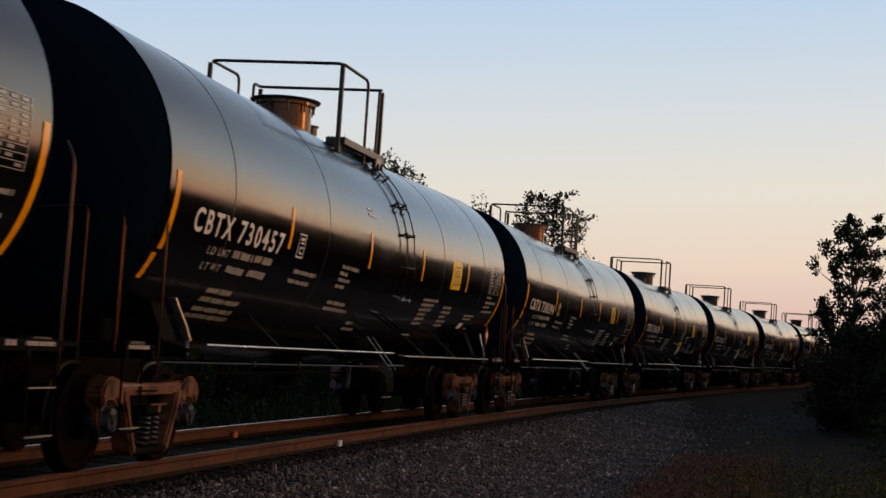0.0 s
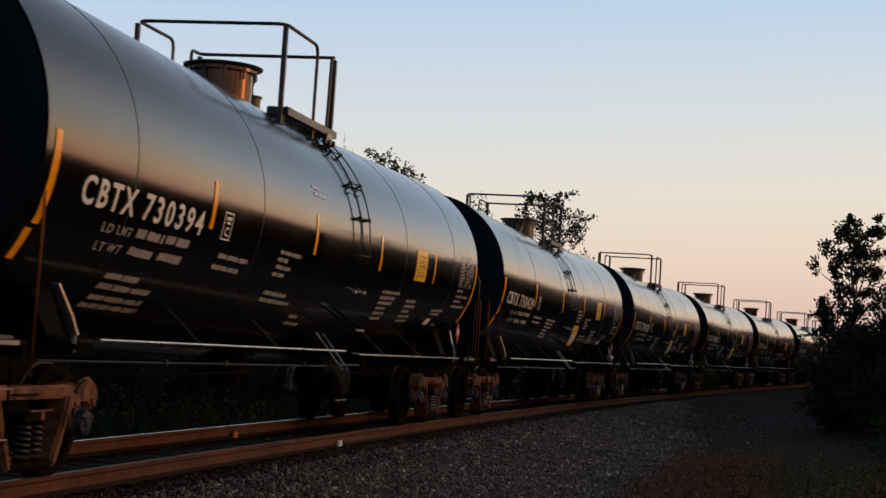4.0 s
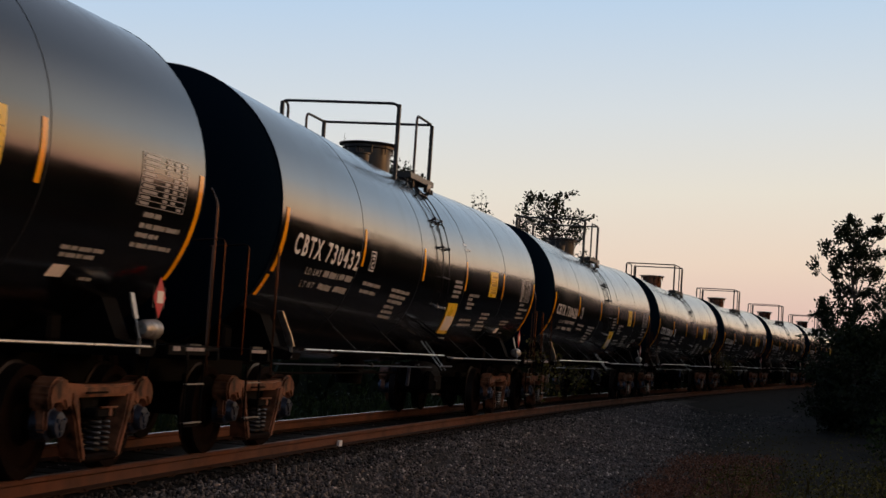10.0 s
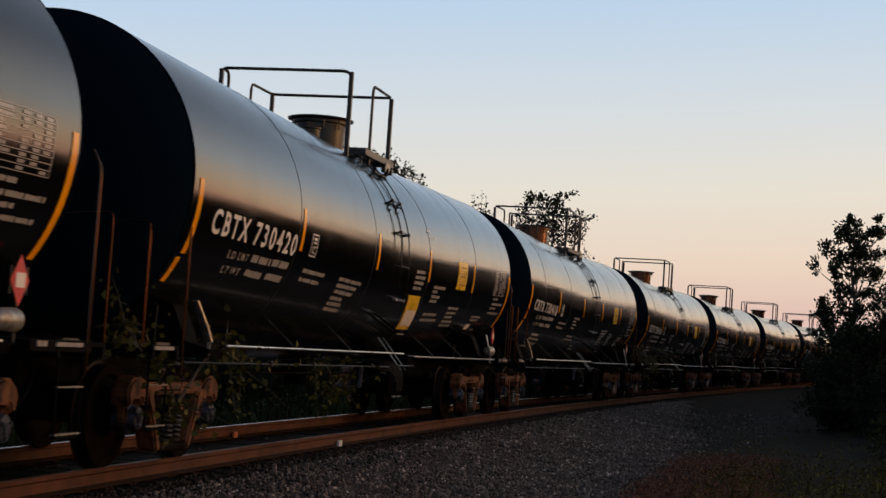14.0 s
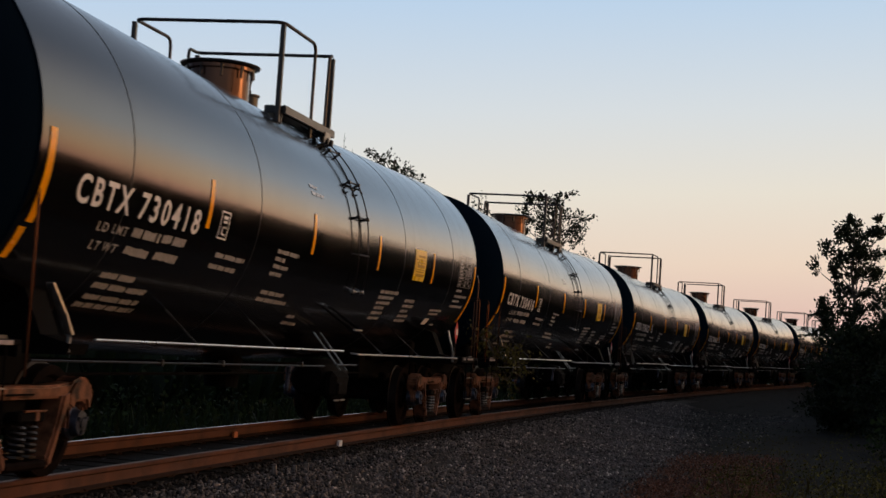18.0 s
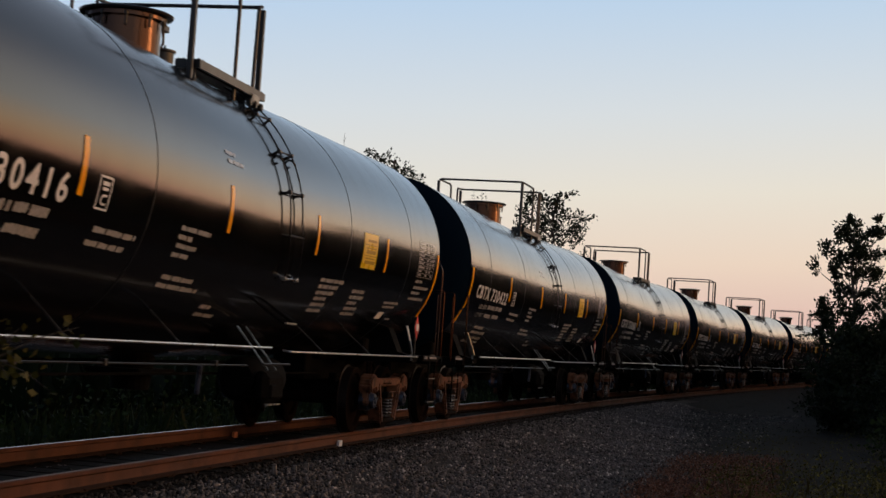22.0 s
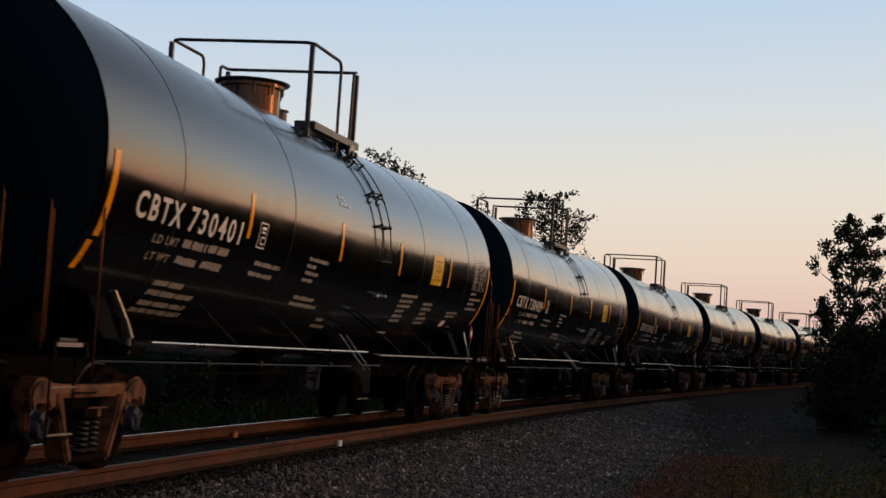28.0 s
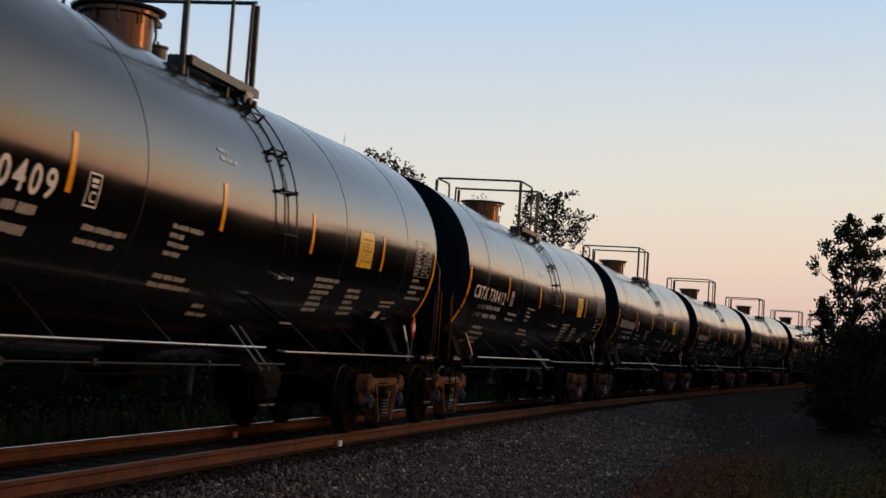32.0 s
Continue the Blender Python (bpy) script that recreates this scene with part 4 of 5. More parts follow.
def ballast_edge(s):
    """Where the clean ballast of the shoulder gives way to weeds and soil darkened as tree shade."""
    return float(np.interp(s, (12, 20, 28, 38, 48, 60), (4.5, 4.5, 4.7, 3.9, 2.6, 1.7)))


def build_ground():
    s_vals = list(np.arange(-60, 130, 1.0)) + list(np.arange(130, 330, 5.0))
    v_vals = [-400, -120, -60, -30, -18, -12, -9, -7, -5.2, -4.4, -3.6, -3, -2.4, -1.9, -1.2, -0.85, -0.5, 0.0, 0.4, 0.6, 0.85, 1.30, 1.42, 1.62, 1.9, 2.1, 2.5, 2.9, 3.4, 3.8, 4.2, 4.6, 4.9, 5.2, 5.8, 6.5, 8, 10, 12, 16, 24, 40]
    verts, faces = [], []
    for s in s_vals:
        for v in v_vals:
            x, y, _ = side_point(s, v, 0)
            bumpy = 0.06 * noise.noise(Vector((x * 0.7, y * 0.7, 1.3))) if abs(v) > 2.2 else 0.0
            verts.append((x, y, ground_height(v) + bumpy))
    n = len(v_vals)
    bed, soil = [], []
    for i in range(len(s_vals) - 1):
        for j in range(n - 1):
            f = (i * n + j, i * n + j + 1, (i + 1) * n + j + 1, (i + 1) * n + j)
            faces.append(f)
            s, v = s_vals[i], v_vals[j]
            # strip between and beside the rails, painted dark as shade under the train
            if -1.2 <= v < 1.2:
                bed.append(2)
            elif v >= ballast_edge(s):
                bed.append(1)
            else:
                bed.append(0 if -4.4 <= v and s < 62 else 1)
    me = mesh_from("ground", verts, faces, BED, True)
    me.materials.append(SHADED_SOIL)
    me.materials.append(SHADED_CRIB)
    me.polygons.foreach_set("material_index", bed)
    tagged(new("ground", me), "Grey ballast bed and weedy soil beside the track", "ground", kind="structure")
    # the plain beyond, down to the horizon
    bm = bmesh.new()
    ring = [(math.cos(a), math.sin(a)) for a in (2 * math.pi * k / 48 for k in range(48))]
    inner = [bm.verts.new((40 + x * 30, 40 + y * 30, -1.6)) for x, y in ring]
    outer = [bm.verts.new((x * 4000, y * 4000, -1.6)) for x, y in ring]
    for k in range(48):
        bm.faces.new((inner[k], inner[(k + 1) % 48], outer[(k + 1) % 48], outer[k]))
    bm.faces.new(inner)
    tagged(part("ground_plain", bm, SHADED_SOIL), "Dark open field reaching to the horizon", "ground", kind="structure")


def build_rails():
    prof = [(-0.070, -0.171), (0.070, -0.171), (0.070, -0.160), (0.012, -0.140), (0.010, -0.055), (0.036, -0.038), (0.037, -0.010), (0.028, -0.001), (-0.028, -0.001), (-0.037, -0.010), (-0.036, -0.038), (-0.010, -0.055), (-0.012, -0.140), (-0.070, -0.160)]
    for v, label in ((0.754, "Rust-brown steel rail with a dull brown top"), (-0.754, "Rust-brown steel rail with a polished running surface")):
        bm = bmesh.new()
        rows = []
        for s in np.arange(-40, 200, 0.8):
            m = track_frame(s)
            rows.append([bm.verts.new(m @ Vector((0, -v - a, z))) for a, z in prof])
        k = len(prof)
        for a, b in zip(rows, rows[1:]):
            for j in range(k):
                f = bm.faces.new((a[j], a[(j + 1) % k], b[(j + 1) % k], b[j]))
                if j == 7:
                    f.material_index = 1
                elif j in (0, 1, 2, 12, 13):
                    f.material_index = 2
        tagged(part("rail", bm, [RAIL_RUST, DULL_TREAD if v > 0 else TREAD, FOOT_RUST]), label, "rail", "rails of the track", "structure")


def build_ties():
    bm = bmesh.new()
    box(bm, (-0.115, -1.24, -0.37), (0.115, 1.30, -0.185), 0.012)
    bmesh.ops.recalc_face_normals(bm, faces=bm.faces[:])
    me = bpy.data.meshes.new("tie")
    bm.to_mesh(me)
    bm.free()
    me.materials.append(TIE_WOOD)
    bm = bmesh.new()
    box(bm, (-0.09, -0.085, -0.184), (0.09, 0.085, -0.168), 0.004)
    for dx, dy in ((-0.06, 0.085), (0.06, 0.085), (0.0, -0.085)):
        box(bm, (dx - 0.012, dy - 0.02, -0.17), (dx + 0.012, dy + 0.01, -0.155), 0.004)
    plate = bpy.data.meshes.new("tie_plate")
    bmesh.ops.recalc_face_normals(bm, faces=bm.faces[:])
    bm.to_mesh(plate)
    bm.free()
    plate.materials.append(FOOT_RUST)
    rng = random.Random(3)
    for k in range(186):
        s = -13.0 + 0.53 * k + rng.uniform(-0.03, 0.03)
        tie = new("tie", me)
        tie.matrix_basis = track_frame(s) @ pose(0, rng.uniform(-0.04, 0.04), rng.uniform(-0.012, 0.004), 0, 0, rng.uniform(-1.2, 1.2))
        tagged(tie, "Dark creosoted wooden tie half buried in ballast", "railway tie", "ties of the track")
        for y in (0.754, -0.754):
            p = new("tie_plate", plate)
            p.parent = tie
            p.location = (0, y, 0)


def stone_mesh(rng, n, place, size_lo, size_hi, name, mat):
    """Many small angular stones in one mesh."""
    base = np.array([(1, 0, 0), (-1, 0, 0), (0, 1, 0), (0, -1, 0), (0, 0, 1), (0, 0, -1)], float)
    tri = np.array([(0, 2, 4), (2, 1, 4), (1, 3, 4), (3, 0, 4), (2, 0, 5), (1, 2, 5), (3, 1, 5), (0, 3, 5)])
    V = np.empty((n, 6, 3))
    for i in range(n):
        x, y, z = place(rng)
        r = size_lo + (size_hi - size_lo) * rng.random() ** 2
        q = rng.normal(size=4)
        q /= np.linalg.norm(q)
        w, a, b, c = q
        R = np.array([[1 - 2 * (b * b + c * c), 2 * (a * b - c * w), 2 * (a * c + b * w)], [2 * (a * b + c * w), 1 - 2 * (a * a + c * c), 2 * (b * c - a * w)], [2 * (a * c - b * w), 2 * (b * c + a * w), 1 - 2 * (a * a + b * b)]])
        pts = base * (r * rng.uniform(0.55, 1.25, size=(6, 1))) * np.array([1, 0.9, 0.8])
        V[i] = pts @ R.T + (x, y, z)
    F = (tri[None] + 6 * np.arange(n)[:, None, None]).reshape(-1, 3)
    me = bpy.data.meshes.new(name)
    me.vertices.add(n * 6)
    me.vertices.foreach_set("co", V.ravel())
    me.loops.add(len(F) * 3)
    me.loops.foreach_set("vertex_index", F.ravel().astype(np.int32))
    me.polygons.add(len(F))
    me.polygons.foreach_set("loop_start", (np.arange(len(F)) * 3).astype(np.int32))
    me.polygons.foreach_set("loop_total", np.full(len(F), 3, np.int32))
    me.update(calc_edges=True)
    me.validate()
    me.materials.append(mat)
    return me


def build_ballast():
    rng = np.random.default_rng(11)

    def shoulder(g):
        s = 11 + 46 * g.random() ** 1.45
        v = 1.26 + 4.74 * g.random() ** 0.85
        while v > ballast_edge(s) + 0.45 * g.normal() and g.random() > 0.04:
            v = 1.26 + 4.74 * g.random() ** 0.85
        x, y, _ = side_point(s, v, 0)
        bumpy = 0.06 * noise.noise(Vector((x * 0.7, y * 0.7, 1.3))) if v > 2.2 else 0.0
        return x, y, ground_height(v) + bumpy + g.uniform(-0.008, 0.016)

    def beside_camera(g):
        s = g.uniform(-22, 14)
        v = 1.26 + 3.3 * g.random() + 0.3 * g.normal()
        x, y, _ = side_point(s, v, 0)
        return x, y, ground_height(v) + g.uniform(-0.008, 0.016)

    def between(g):
        s = 8 + 60 * g.random() ** 1.5
        v = g.uniform(-3.4, 0.45)
        x, y, _ = side_point(s, v, 0)
        return x, y, ground_height(v) + g.uniform(-0.02, 0.005) - 0.012

    def tie_ends(g):
        s = 9 + 44 * g.random() ** 1.4
        v = 0.92 + 1.05 * g.random() ** 1.2
        x, y, _ = side_point(s, v, 0)
        return x, y, ground_height(v) + g.uniform(-0.010, 0.014)

    tagged(new("ballast", stone_mesh(rng, 9000, tie_ends, 0.018, 0.040, "ballast_dark", DARK_STONE)), "Dark stones heaped round the tie ends", "ballast", kind="stuff")
    tagged(new("ballast", stone_mesh(rng, 46000, shoulder, 0.018, 0.044, "ballast", STONE)), "Loose grey crushed-stone ballast on the track shoulder", "ballast", kind="stuff")
    tagged(new("ballast", stone_mesh(rng, 16000, beside_camera, 0.022, 0.050, "ballast_near", STONE)), "Loose grey crushed-stone ballast beside the rails", "ballast", kind="stuff")
    tagged(new("ballast", stone_mesh(rng, 2600, shoulder, 0.018, 0.042, "ballast_pale", PALE_STONE)), "Scattered paler stones in the track shoulder", "ballast", kind="stuff")
    tagged(new("ballast", stone_mesh(rng, 9000, between, 0.018, 0.036, "ballast_between", STONE)), "Grey crushed-stone ballast between the ties", "ballast", kind="stuff")


def build_track_details():
    # short rusty stakes standing along the ends of the ties
    rng = random.Random(8)
    for x, y in ((-1.16, 19.08), (-1.48, 17.64), (-1.57, 17.24), (-1.73, 16.66), (0.38, 26.18), (0.75, 27.2), (1.35, 29.6), (1.66, 30.79), (2.05, 32.6), (2.4, 34.2)):
        bm = bmesh.new()
        z = z_at(x, y)
        box(bm, (x - 0.022, y - 0.022, z - 0.1), (x + 0.022, y + 0.022, z + rng.uniform(0.08, 0.12)), 0.006, Matrix.Rotation(rng.uniform(-0.1, 0.1), 4, "Y"))
        tagged(part("stake", bm, STAKE), "Short rusty stake beside the ties in the ballast", "stake", "stakes along the track")
    # a white paint tag on the near rail; the far rail's orange block is painted sunlight
    for s, v, mat, text in ((22.2, 0.754, WHITE_PAINT, "Small white paint tag on the side of the rail"), (22.2, -0.754, SUNLIT_ORANGE, "Small orange patch of painted sunlight on the far rail")):
        m = track_frame(s)
        bm = bmesh.new()
        box(bm, (-0.07, -v - 0.080, -0.168), (0.07, -v - 0.040, -0.085), 0.008)
        ob = part("rail_tag", bm, mat)
        ob.matrix_basis = m
        tagged(ob, text, "rail tag")


# ---------------------------------------------------------------- plants
def quad_cloud(name, mat, centres, dirs, sizes, rng, aspect=0.55):
    """Leaves as small folded diamonds, joined in one mesh."""
    n = len(centres)
    C, D = np.asarray(centres, float), np.asarray(dirs, float)
    D /= np.linalg.norm(D, axis=1)[:, None] + 1e-9
    side = np.cross(D, rng.normal(size=(n, 3)))
    side /= np.linalg.norm(side, axis=1)[:, None] + 1e-9
    nor = np.cross(D, side)
    S = np.asarray(sizes, float)[:, None]
    V = np.stack([C, C + D * S * 0.5 + side * S * aspect * 0.5 + nor * S * 0.08, C + D * S, C + D * S * 0.5 - side * S * aspect * 0.5 + nor * S * 0.08], 1)
    F = np.array([(0, 1, 2), (0, 2, 3)])[None] + 4 * np.arange(n)[:, None, None]
    F = F.reshape(-1, 3)
    me = bpy.data.meshes.new(name)
    me.vertices.add(n * 4)
    me.vertices.foreach_set("co", V.ravel())
    me.loops.add(len(F) * 3)
    me.loops.foreach_set("vertex_index", F.ravel().astype(np.int32))
    me.polygons.add(len(F))
    me.polygons.foreach_set("loop_start", (np.arange(len(F)) * 3).astype(np.int32))
    me.polygons.foreach_set("loop_total", np.full(len(F), 3, np.int32))
    me.update(calc_edges=True)
    me.materials.append(mat)
    return me


def tree(name, base, height, spread, seed, label, leaves=5000, leaf=0.13, low=0.25, lean=(0, 0), mat=None, category="tree", twigs=10, clumps=34):
    """Tapered trunk, limbs and twigs, and a ragged crown of small leaves in clumps along the limbs."""
    rng = np.random.default_rng(seed)
    base = np.array(base, float)
    thing = new(name)
    thing.location = base
    bm = bmesh.new()
    top = np.array([lean[0], lean[1], height * 0.8])
    r0 = 0.018 * height + 0.03
    tube(bm, [tuple(top * k / 6 + rng.normal(size=3) * 0.03 * height * 0.4 * (0 < k < 6)) for k in range(7)], [r0 * (1 - 0.13 * k) for k in range(7)], 7)
    part("trunk", bm, BARK, thing, smooth=True)
    C, Dd, S = [], [], []
    for k in range(clumps):
        f = low + (1 - low) * (k + rng.random()) / clumps
        a = rng.uniform(0, 2 * math.pi)
        wide = spread * (0.35 + 0.75 * math.sin(math.pi * min(1, (f - low) / (1 - low) * 0.75 + 0.22))) * rng.uniform(0.45, 1.12)
        start = top * min(1.0, f * 0.8)
        tip = top * min(1.0, f) * np.array([1, 1, 0]) + np.array([wide * math.cos(a), wide * math.sin(a), height * f * rng.uniform(0.92, 1.03)])
        mid = (start + tip) / 2 + np.array([0, 0, 0.06 * height * rng.random()])
        bm = bmesh.new()
        tube(bm, [tuple(start), tuple(mid), tuple(tip)], [r0 * 0.28, r0 * 0.17, r0 * 0.06], 5)
        m = int(leaves / clumps * rng.uniform(0.5, 1.5))
        t = rng.random((m, 1)) ** 0.7 * 0.62 + 0.42
        along = start * (1 - t) ** 2 + 2 * mid * t * (1 - t) + tip * t * t
        puff = rng.normal(size=(m, 3)) * np.array([1, 1, 0.75]) * spread * rng.uniform(0.07, 0.15)
        C.append(along + puff)
        Dd.append(puff + rng.normal(size=(m, 3)) * 0.25 * spread * 0.3 + np.array([0, 0, 0.02]))
        S.append(leaf * rng.uniform(0.6, 1.3, m))
        if k % max(1, clumps // twigs) == 0:
            d = tip - start
            d /= np.linalg.norm(d)
            d = d + np.array([0, 0, 0.9])
            e = tip + d * height * 0.04
            tube(bm, [tuple(tip), tuple(tip + d * height * 0.02 + rng.normal(size=3) * 0.03), tuple(e)], [r0 * 0.06, r0 * 0.045, r0 * 0.03], 4)
            q = 9
            C.append(tip + (e - tip) * rng.random((q, 1)) + rng.normal(size=(q, 3)) * 0.03)
            Dd.append(rng.normal(size=(q, 3)) + np.array([0, 0, 0.5]))
            S.append(leaf * rng.uniform(0.5, 0.9, q))
        part("limb", bm, BARK, thing)
    me = quad_cloud("crown", mat or LEAF_DARK, np.concatenate(C), np.concatenate(Dd), np.concatenate(S), rng)
    cr = new("crown", me)
    cr.parent = thing
    tagged(thing, label, category)
    return thing


def shaped_tree(name, base, lobes, seed, label, leaf=0.13, dense=1.0, deep=0.8, category="tree"):
    """A leaning trunk, a limb to each lobe of the crown (across, over the ground, radius) and small leaves round the limbs' ends."""
    rng = np.random.default_rng(seed)
    thing = new(name)
    thing.location = base
    high = max(z for _, z, _ in lobes)
    low = min(z for _, z, _ in lobes)
    lean = sum(x for x, _, _ in lobes) / len(lobes)
    top = np.array([lean, 0, low + (high - low) * 0.75])
    r0 = 0.012 * high + 0.03
    bm = bmesh.new()
    tube(bm, [tuple(top * k / 6 + rng.normal(size=3) * 0.012 * high * (0 < k < 6)) for k in range(7)], [r0 * (1 - 0.13 * k) for k in range(7)], 7)
    part("trunk", bm, BARK, thing, smooth=True)
    C, D, S = [], [], []
    for x, z, r in lobes:
        tip = np.array([x, rng.uniform(-deep, deep), z])
        start = top * min(0.97, max(0.25, (z - 0.35 * abs(x - lean) - 0.5) / top[2]))
        mid = (start + tip) / 2 + np.array([0, 0, -0.06 * abs(x - lean)])
        bm = bmesh.new()
        tube(bm, [tuple(start), tuple(mid), tuple(tip)], [r0 * 0.30, r0 * 0.18, r0 * 0.07], 5)
        for _ in range(5):
            e = tip + rng.normal(size=3) * r * 0.7 + np.array([0, 0, r * 0.35])
            tube(bm, [tuple(tip), tuple((tip + e) / 2 + rng.normal(size=3) * 0.1 * r), tuple(e)], [r0 * 0.08, r0 * 0.06, r0 * 0.03], 4)
            m = int(dense * 16 * (r / leaf) ** 1.7 / 5) + 4
            k = rng.random((m, 1)) ** 0.6
            C.append(tip + (e - tip) * k + rng.normal(size=(m, 3)) * r * 0.33)
            D.append((e - tip) * 1.2 / r + rng.normal(size=(m, 3)) * 0.8)
            S.append(leaf * rng.uniform(0.55, 1.25, m))
        part("limb", bm, BARK, thing)
    crown = new("crown", quad_cloud("crown", LEAF_DARK, np.concatenate(C), np.concatenate(D), np.concatenate(S), rng))
    crown.parent = thing
    tagged(thing, label, category)
    return thing


def build_trees():
    # behind the train
    shaped_tree("tree", (4.6, 70, -0.7), [
        (-0.39, 9.06, 0.28), (-0.69, 8.81, 0.30), (-0.94, 8.33, 0.30), (0.58, 9.05, 0.23), (0.88, 9.20, 0.18), (0.46, 8.72, 0.25), (-0.04, 8.52, 0.43), (-0.52, 8.11, 0.38), (0.23, 7.92, 0.45),
        (0.98, 8.28, 0.30), (1.46, 8.11, 0.30), (1.66, 7.81, 0.23), (0.56, 7.57, 0.40), (1.09, 7.50, 0.35), (1.31, 7.08, 0.23), (-1.02, 7.90, 0.30), (-1.34, 7.80, 0.20), (-0.07, 7.49, 0.40),
        (0.56, 7.00, 0.35)], 21, "Small leafy tree with ragged dark crown behind the train", 0.17, 2.3)
    shaped_tree("tree", (-2.0, 62, -0.7), [
        (-0.93, 9.92, 0.18), (-0.66, 9.79, 0.20), (-0.31, 9.61, 0.22), (0.14, 9.49, 0.27), (0.47, 9.31, 0.27), (0.80, 9.10, 0.22), (1.05, 8.90, 0.16), (-0.09, 9.20, 0.31), (-0.53, 9.35, 0.27),
        (0.40, 8.89, 0.31)], 22, "Thin dark tree top showing above the tank cars", 0.15, 1.2)
    tree("tree", (-4.1, 62, -0.7), 9.9, 1.2, 23, "Nearly bare sapling with thin upright twigs", 50, 0.12, 0.86, twigs=6, clumps=8)
    tree("tree", (1.55, 75, -0.7), 9.6, 1.3, 24, "Small leafy sapling behind the train", 900, 0.17, 0.7, clumps=12)
    tree("tree", (7.9, 85, -0.7), 7.9, 1.4, 25, "Small leafy sapling behind the train", 1200, 0.18, 0.6, clumps=14)
    # on the camera's side of the curve, in front of the far cars
    shaped_tree("tree", (11.6, 44, -0.6), [
        (-0.30, 5.31, 0.27), (0.03, 5.65, 0.13), (-0.41, 5.61, 0.13), (-0.05, 5.25, 0.24), (0.35, 5.37, 0.20), (0.66, 5.37, 0.24), (0.57, 5.67, 0.09), (-0.96, 4.83, 0.19), (-1.08, 4.37, 0.14),
        (-0.85, 4.44, 0.17), (-0.53, 4.58, 0.25), (-0.53, 4.25, 0.14), (-0.12, 4.73, 0.27), (0.16, 4.73, 0.27), (0.57, 4.74, 0.28), (-0.01, 4.23, 0.25), (0.32, 4.22, 0.24), (0.66, 4.08, 0.24),
        (-0.49, 3.86, 0.11), (-0.42, 3.59, 0.16), (-0.12, 3.79, 0.22), (0.14, 3.68, 0.19), (0.62, 3.64, 0.24)], 31, "Dark ragged-crowned tree standing beside the curve", 0.12, 4.6, 0.6)
    shaped_tree("bush", (10.6, 43, -0.6), [
        (-0.35, 3.29, 0.14), (-0.45, 3.01, 0.17), (-0.09, 3.11, 0.20), (-0.25, 2.72, 0.23), (0.26, 3.11, 0.18), (0.11, 2.80, 0.26), (-0.45, 2.49, 0.14), (-0.26, 2.32, 0.12), (0.42, 2.76, 0.25),
        (0.72, 3.00, 0.28), (1.11, 3.16, 0.28)], 39, "Tall dark leafy bush under the ragged tree", 0.11, 4.5, 0.5, "bush")
    tree("tree", (14.6, 46, -0.6), 4.6, 1.9, 32, "Dark leafy tree standing beside the curve", 10000, 0.14, 0.2, clumps=26)
    tree("bush", (11.6, 42, -0.6), 3.1, 1.3, 33, "Dense dark green bush beside the track", 12000, 0.12, 0.02, category="bush", clumps=46, twigs=8)
    tree("bush", (10.4, 40, -0.6), 2.6, 1.2, 38, "Dense dark green bush beside the track", 12000, 0.11, 0.02, category="bush", clumps=46, twigs=8)
    tree("bush", (13.2, 41, -0.6), 3.7, 1.6, 34, "Dense dark green bush beside the track", 12000, 0.12, 0.02, category="bush", clumps=46, twigs=6)
    tree("bush", (10.7, 36, -0.6), 1.9, 1.3, 35, "Low dark green bush at the ballast's edge", 8000, 0.10, 0.02, category="bush", clumps=40, twigs=6)
    tree("bush", (8.9, 28.5, -0.6), 1.2, 1.1, 36, "Low weedy green bush at the ballast's edge", 5200, 0.085, 0.02, mat=LEAF_MID, category="bush", clumps=34, twigs=8)
    tree("bush", (7.3, 23.5, -0.6), 1.0, 0.9, 37, "Low weedy green bush at the ballast's edge", 4600, 0.08, 0.02, mat=LEAF_MID, category="bush", clumps=34, twigs=8)
    # the row goes on beyond the picture's edge and is mirrored in the tanks
    rng = random.Random(4)
    for s, v, h in ((55, 7.4, 1.4), (66, 7.2, 1.7)):
        x, y, _ = side_point(s, v, 0)
        tree("bush", (x, y, -0.6), h, 1.1, int(s), "Dense dark green bush beside the track", 5000, 0.13, 0.02, category="bush", clumps=34, twigs=6)
    # unseen bushes added off to the right to shade the far rails and trucks
    for x, y, h in ((13.2, 36.5, 2.6), (15.0, 39.0, 3.0), (14.6, 42.5, 3.2), (17.2, 43.6, 3.4), (16.6, 47.5, 3.4), (19.4, 49.5, 3.6), (19.0, 54.0, 3.6), (22.0, 57.0, 3.8)):
        tree("bush", (x, y, -0.6), h, 1.7, int(x * 10), "Dense dark green bush beside the track", 8000, 0.19, 0.02, category="bush", clumps=46, twigs=5)
    for k in range(31):
        s = 50 + 5.4 * k
        v = float(np.interp(s, (48, 60, 80, 100, 120, 150, 220), (12.5, 11, 10.3, 9.5, 8.4, 7.0, 7.0))) + rng.uniform(0, 1.2)
        x, y, _ = side_point(s, v, 0)
        tree("tree", (x, y, -0.6), float(np.interp(s, (50, 62, 75, 90, 110), (4.6, 5.6, 5.8, 7.2, 8.2))) + rng.uniform(-0.6, 0.6), 2.6, 90 + k, "Dark leafy tree in the row beside the curve", 2600, 0.48, 0.03, clumps=24, twigs=4)
    for k in range(15):
        az = radians(19 + 3.1 * k)
        d = 47 + rng.uniform(-3, 5)
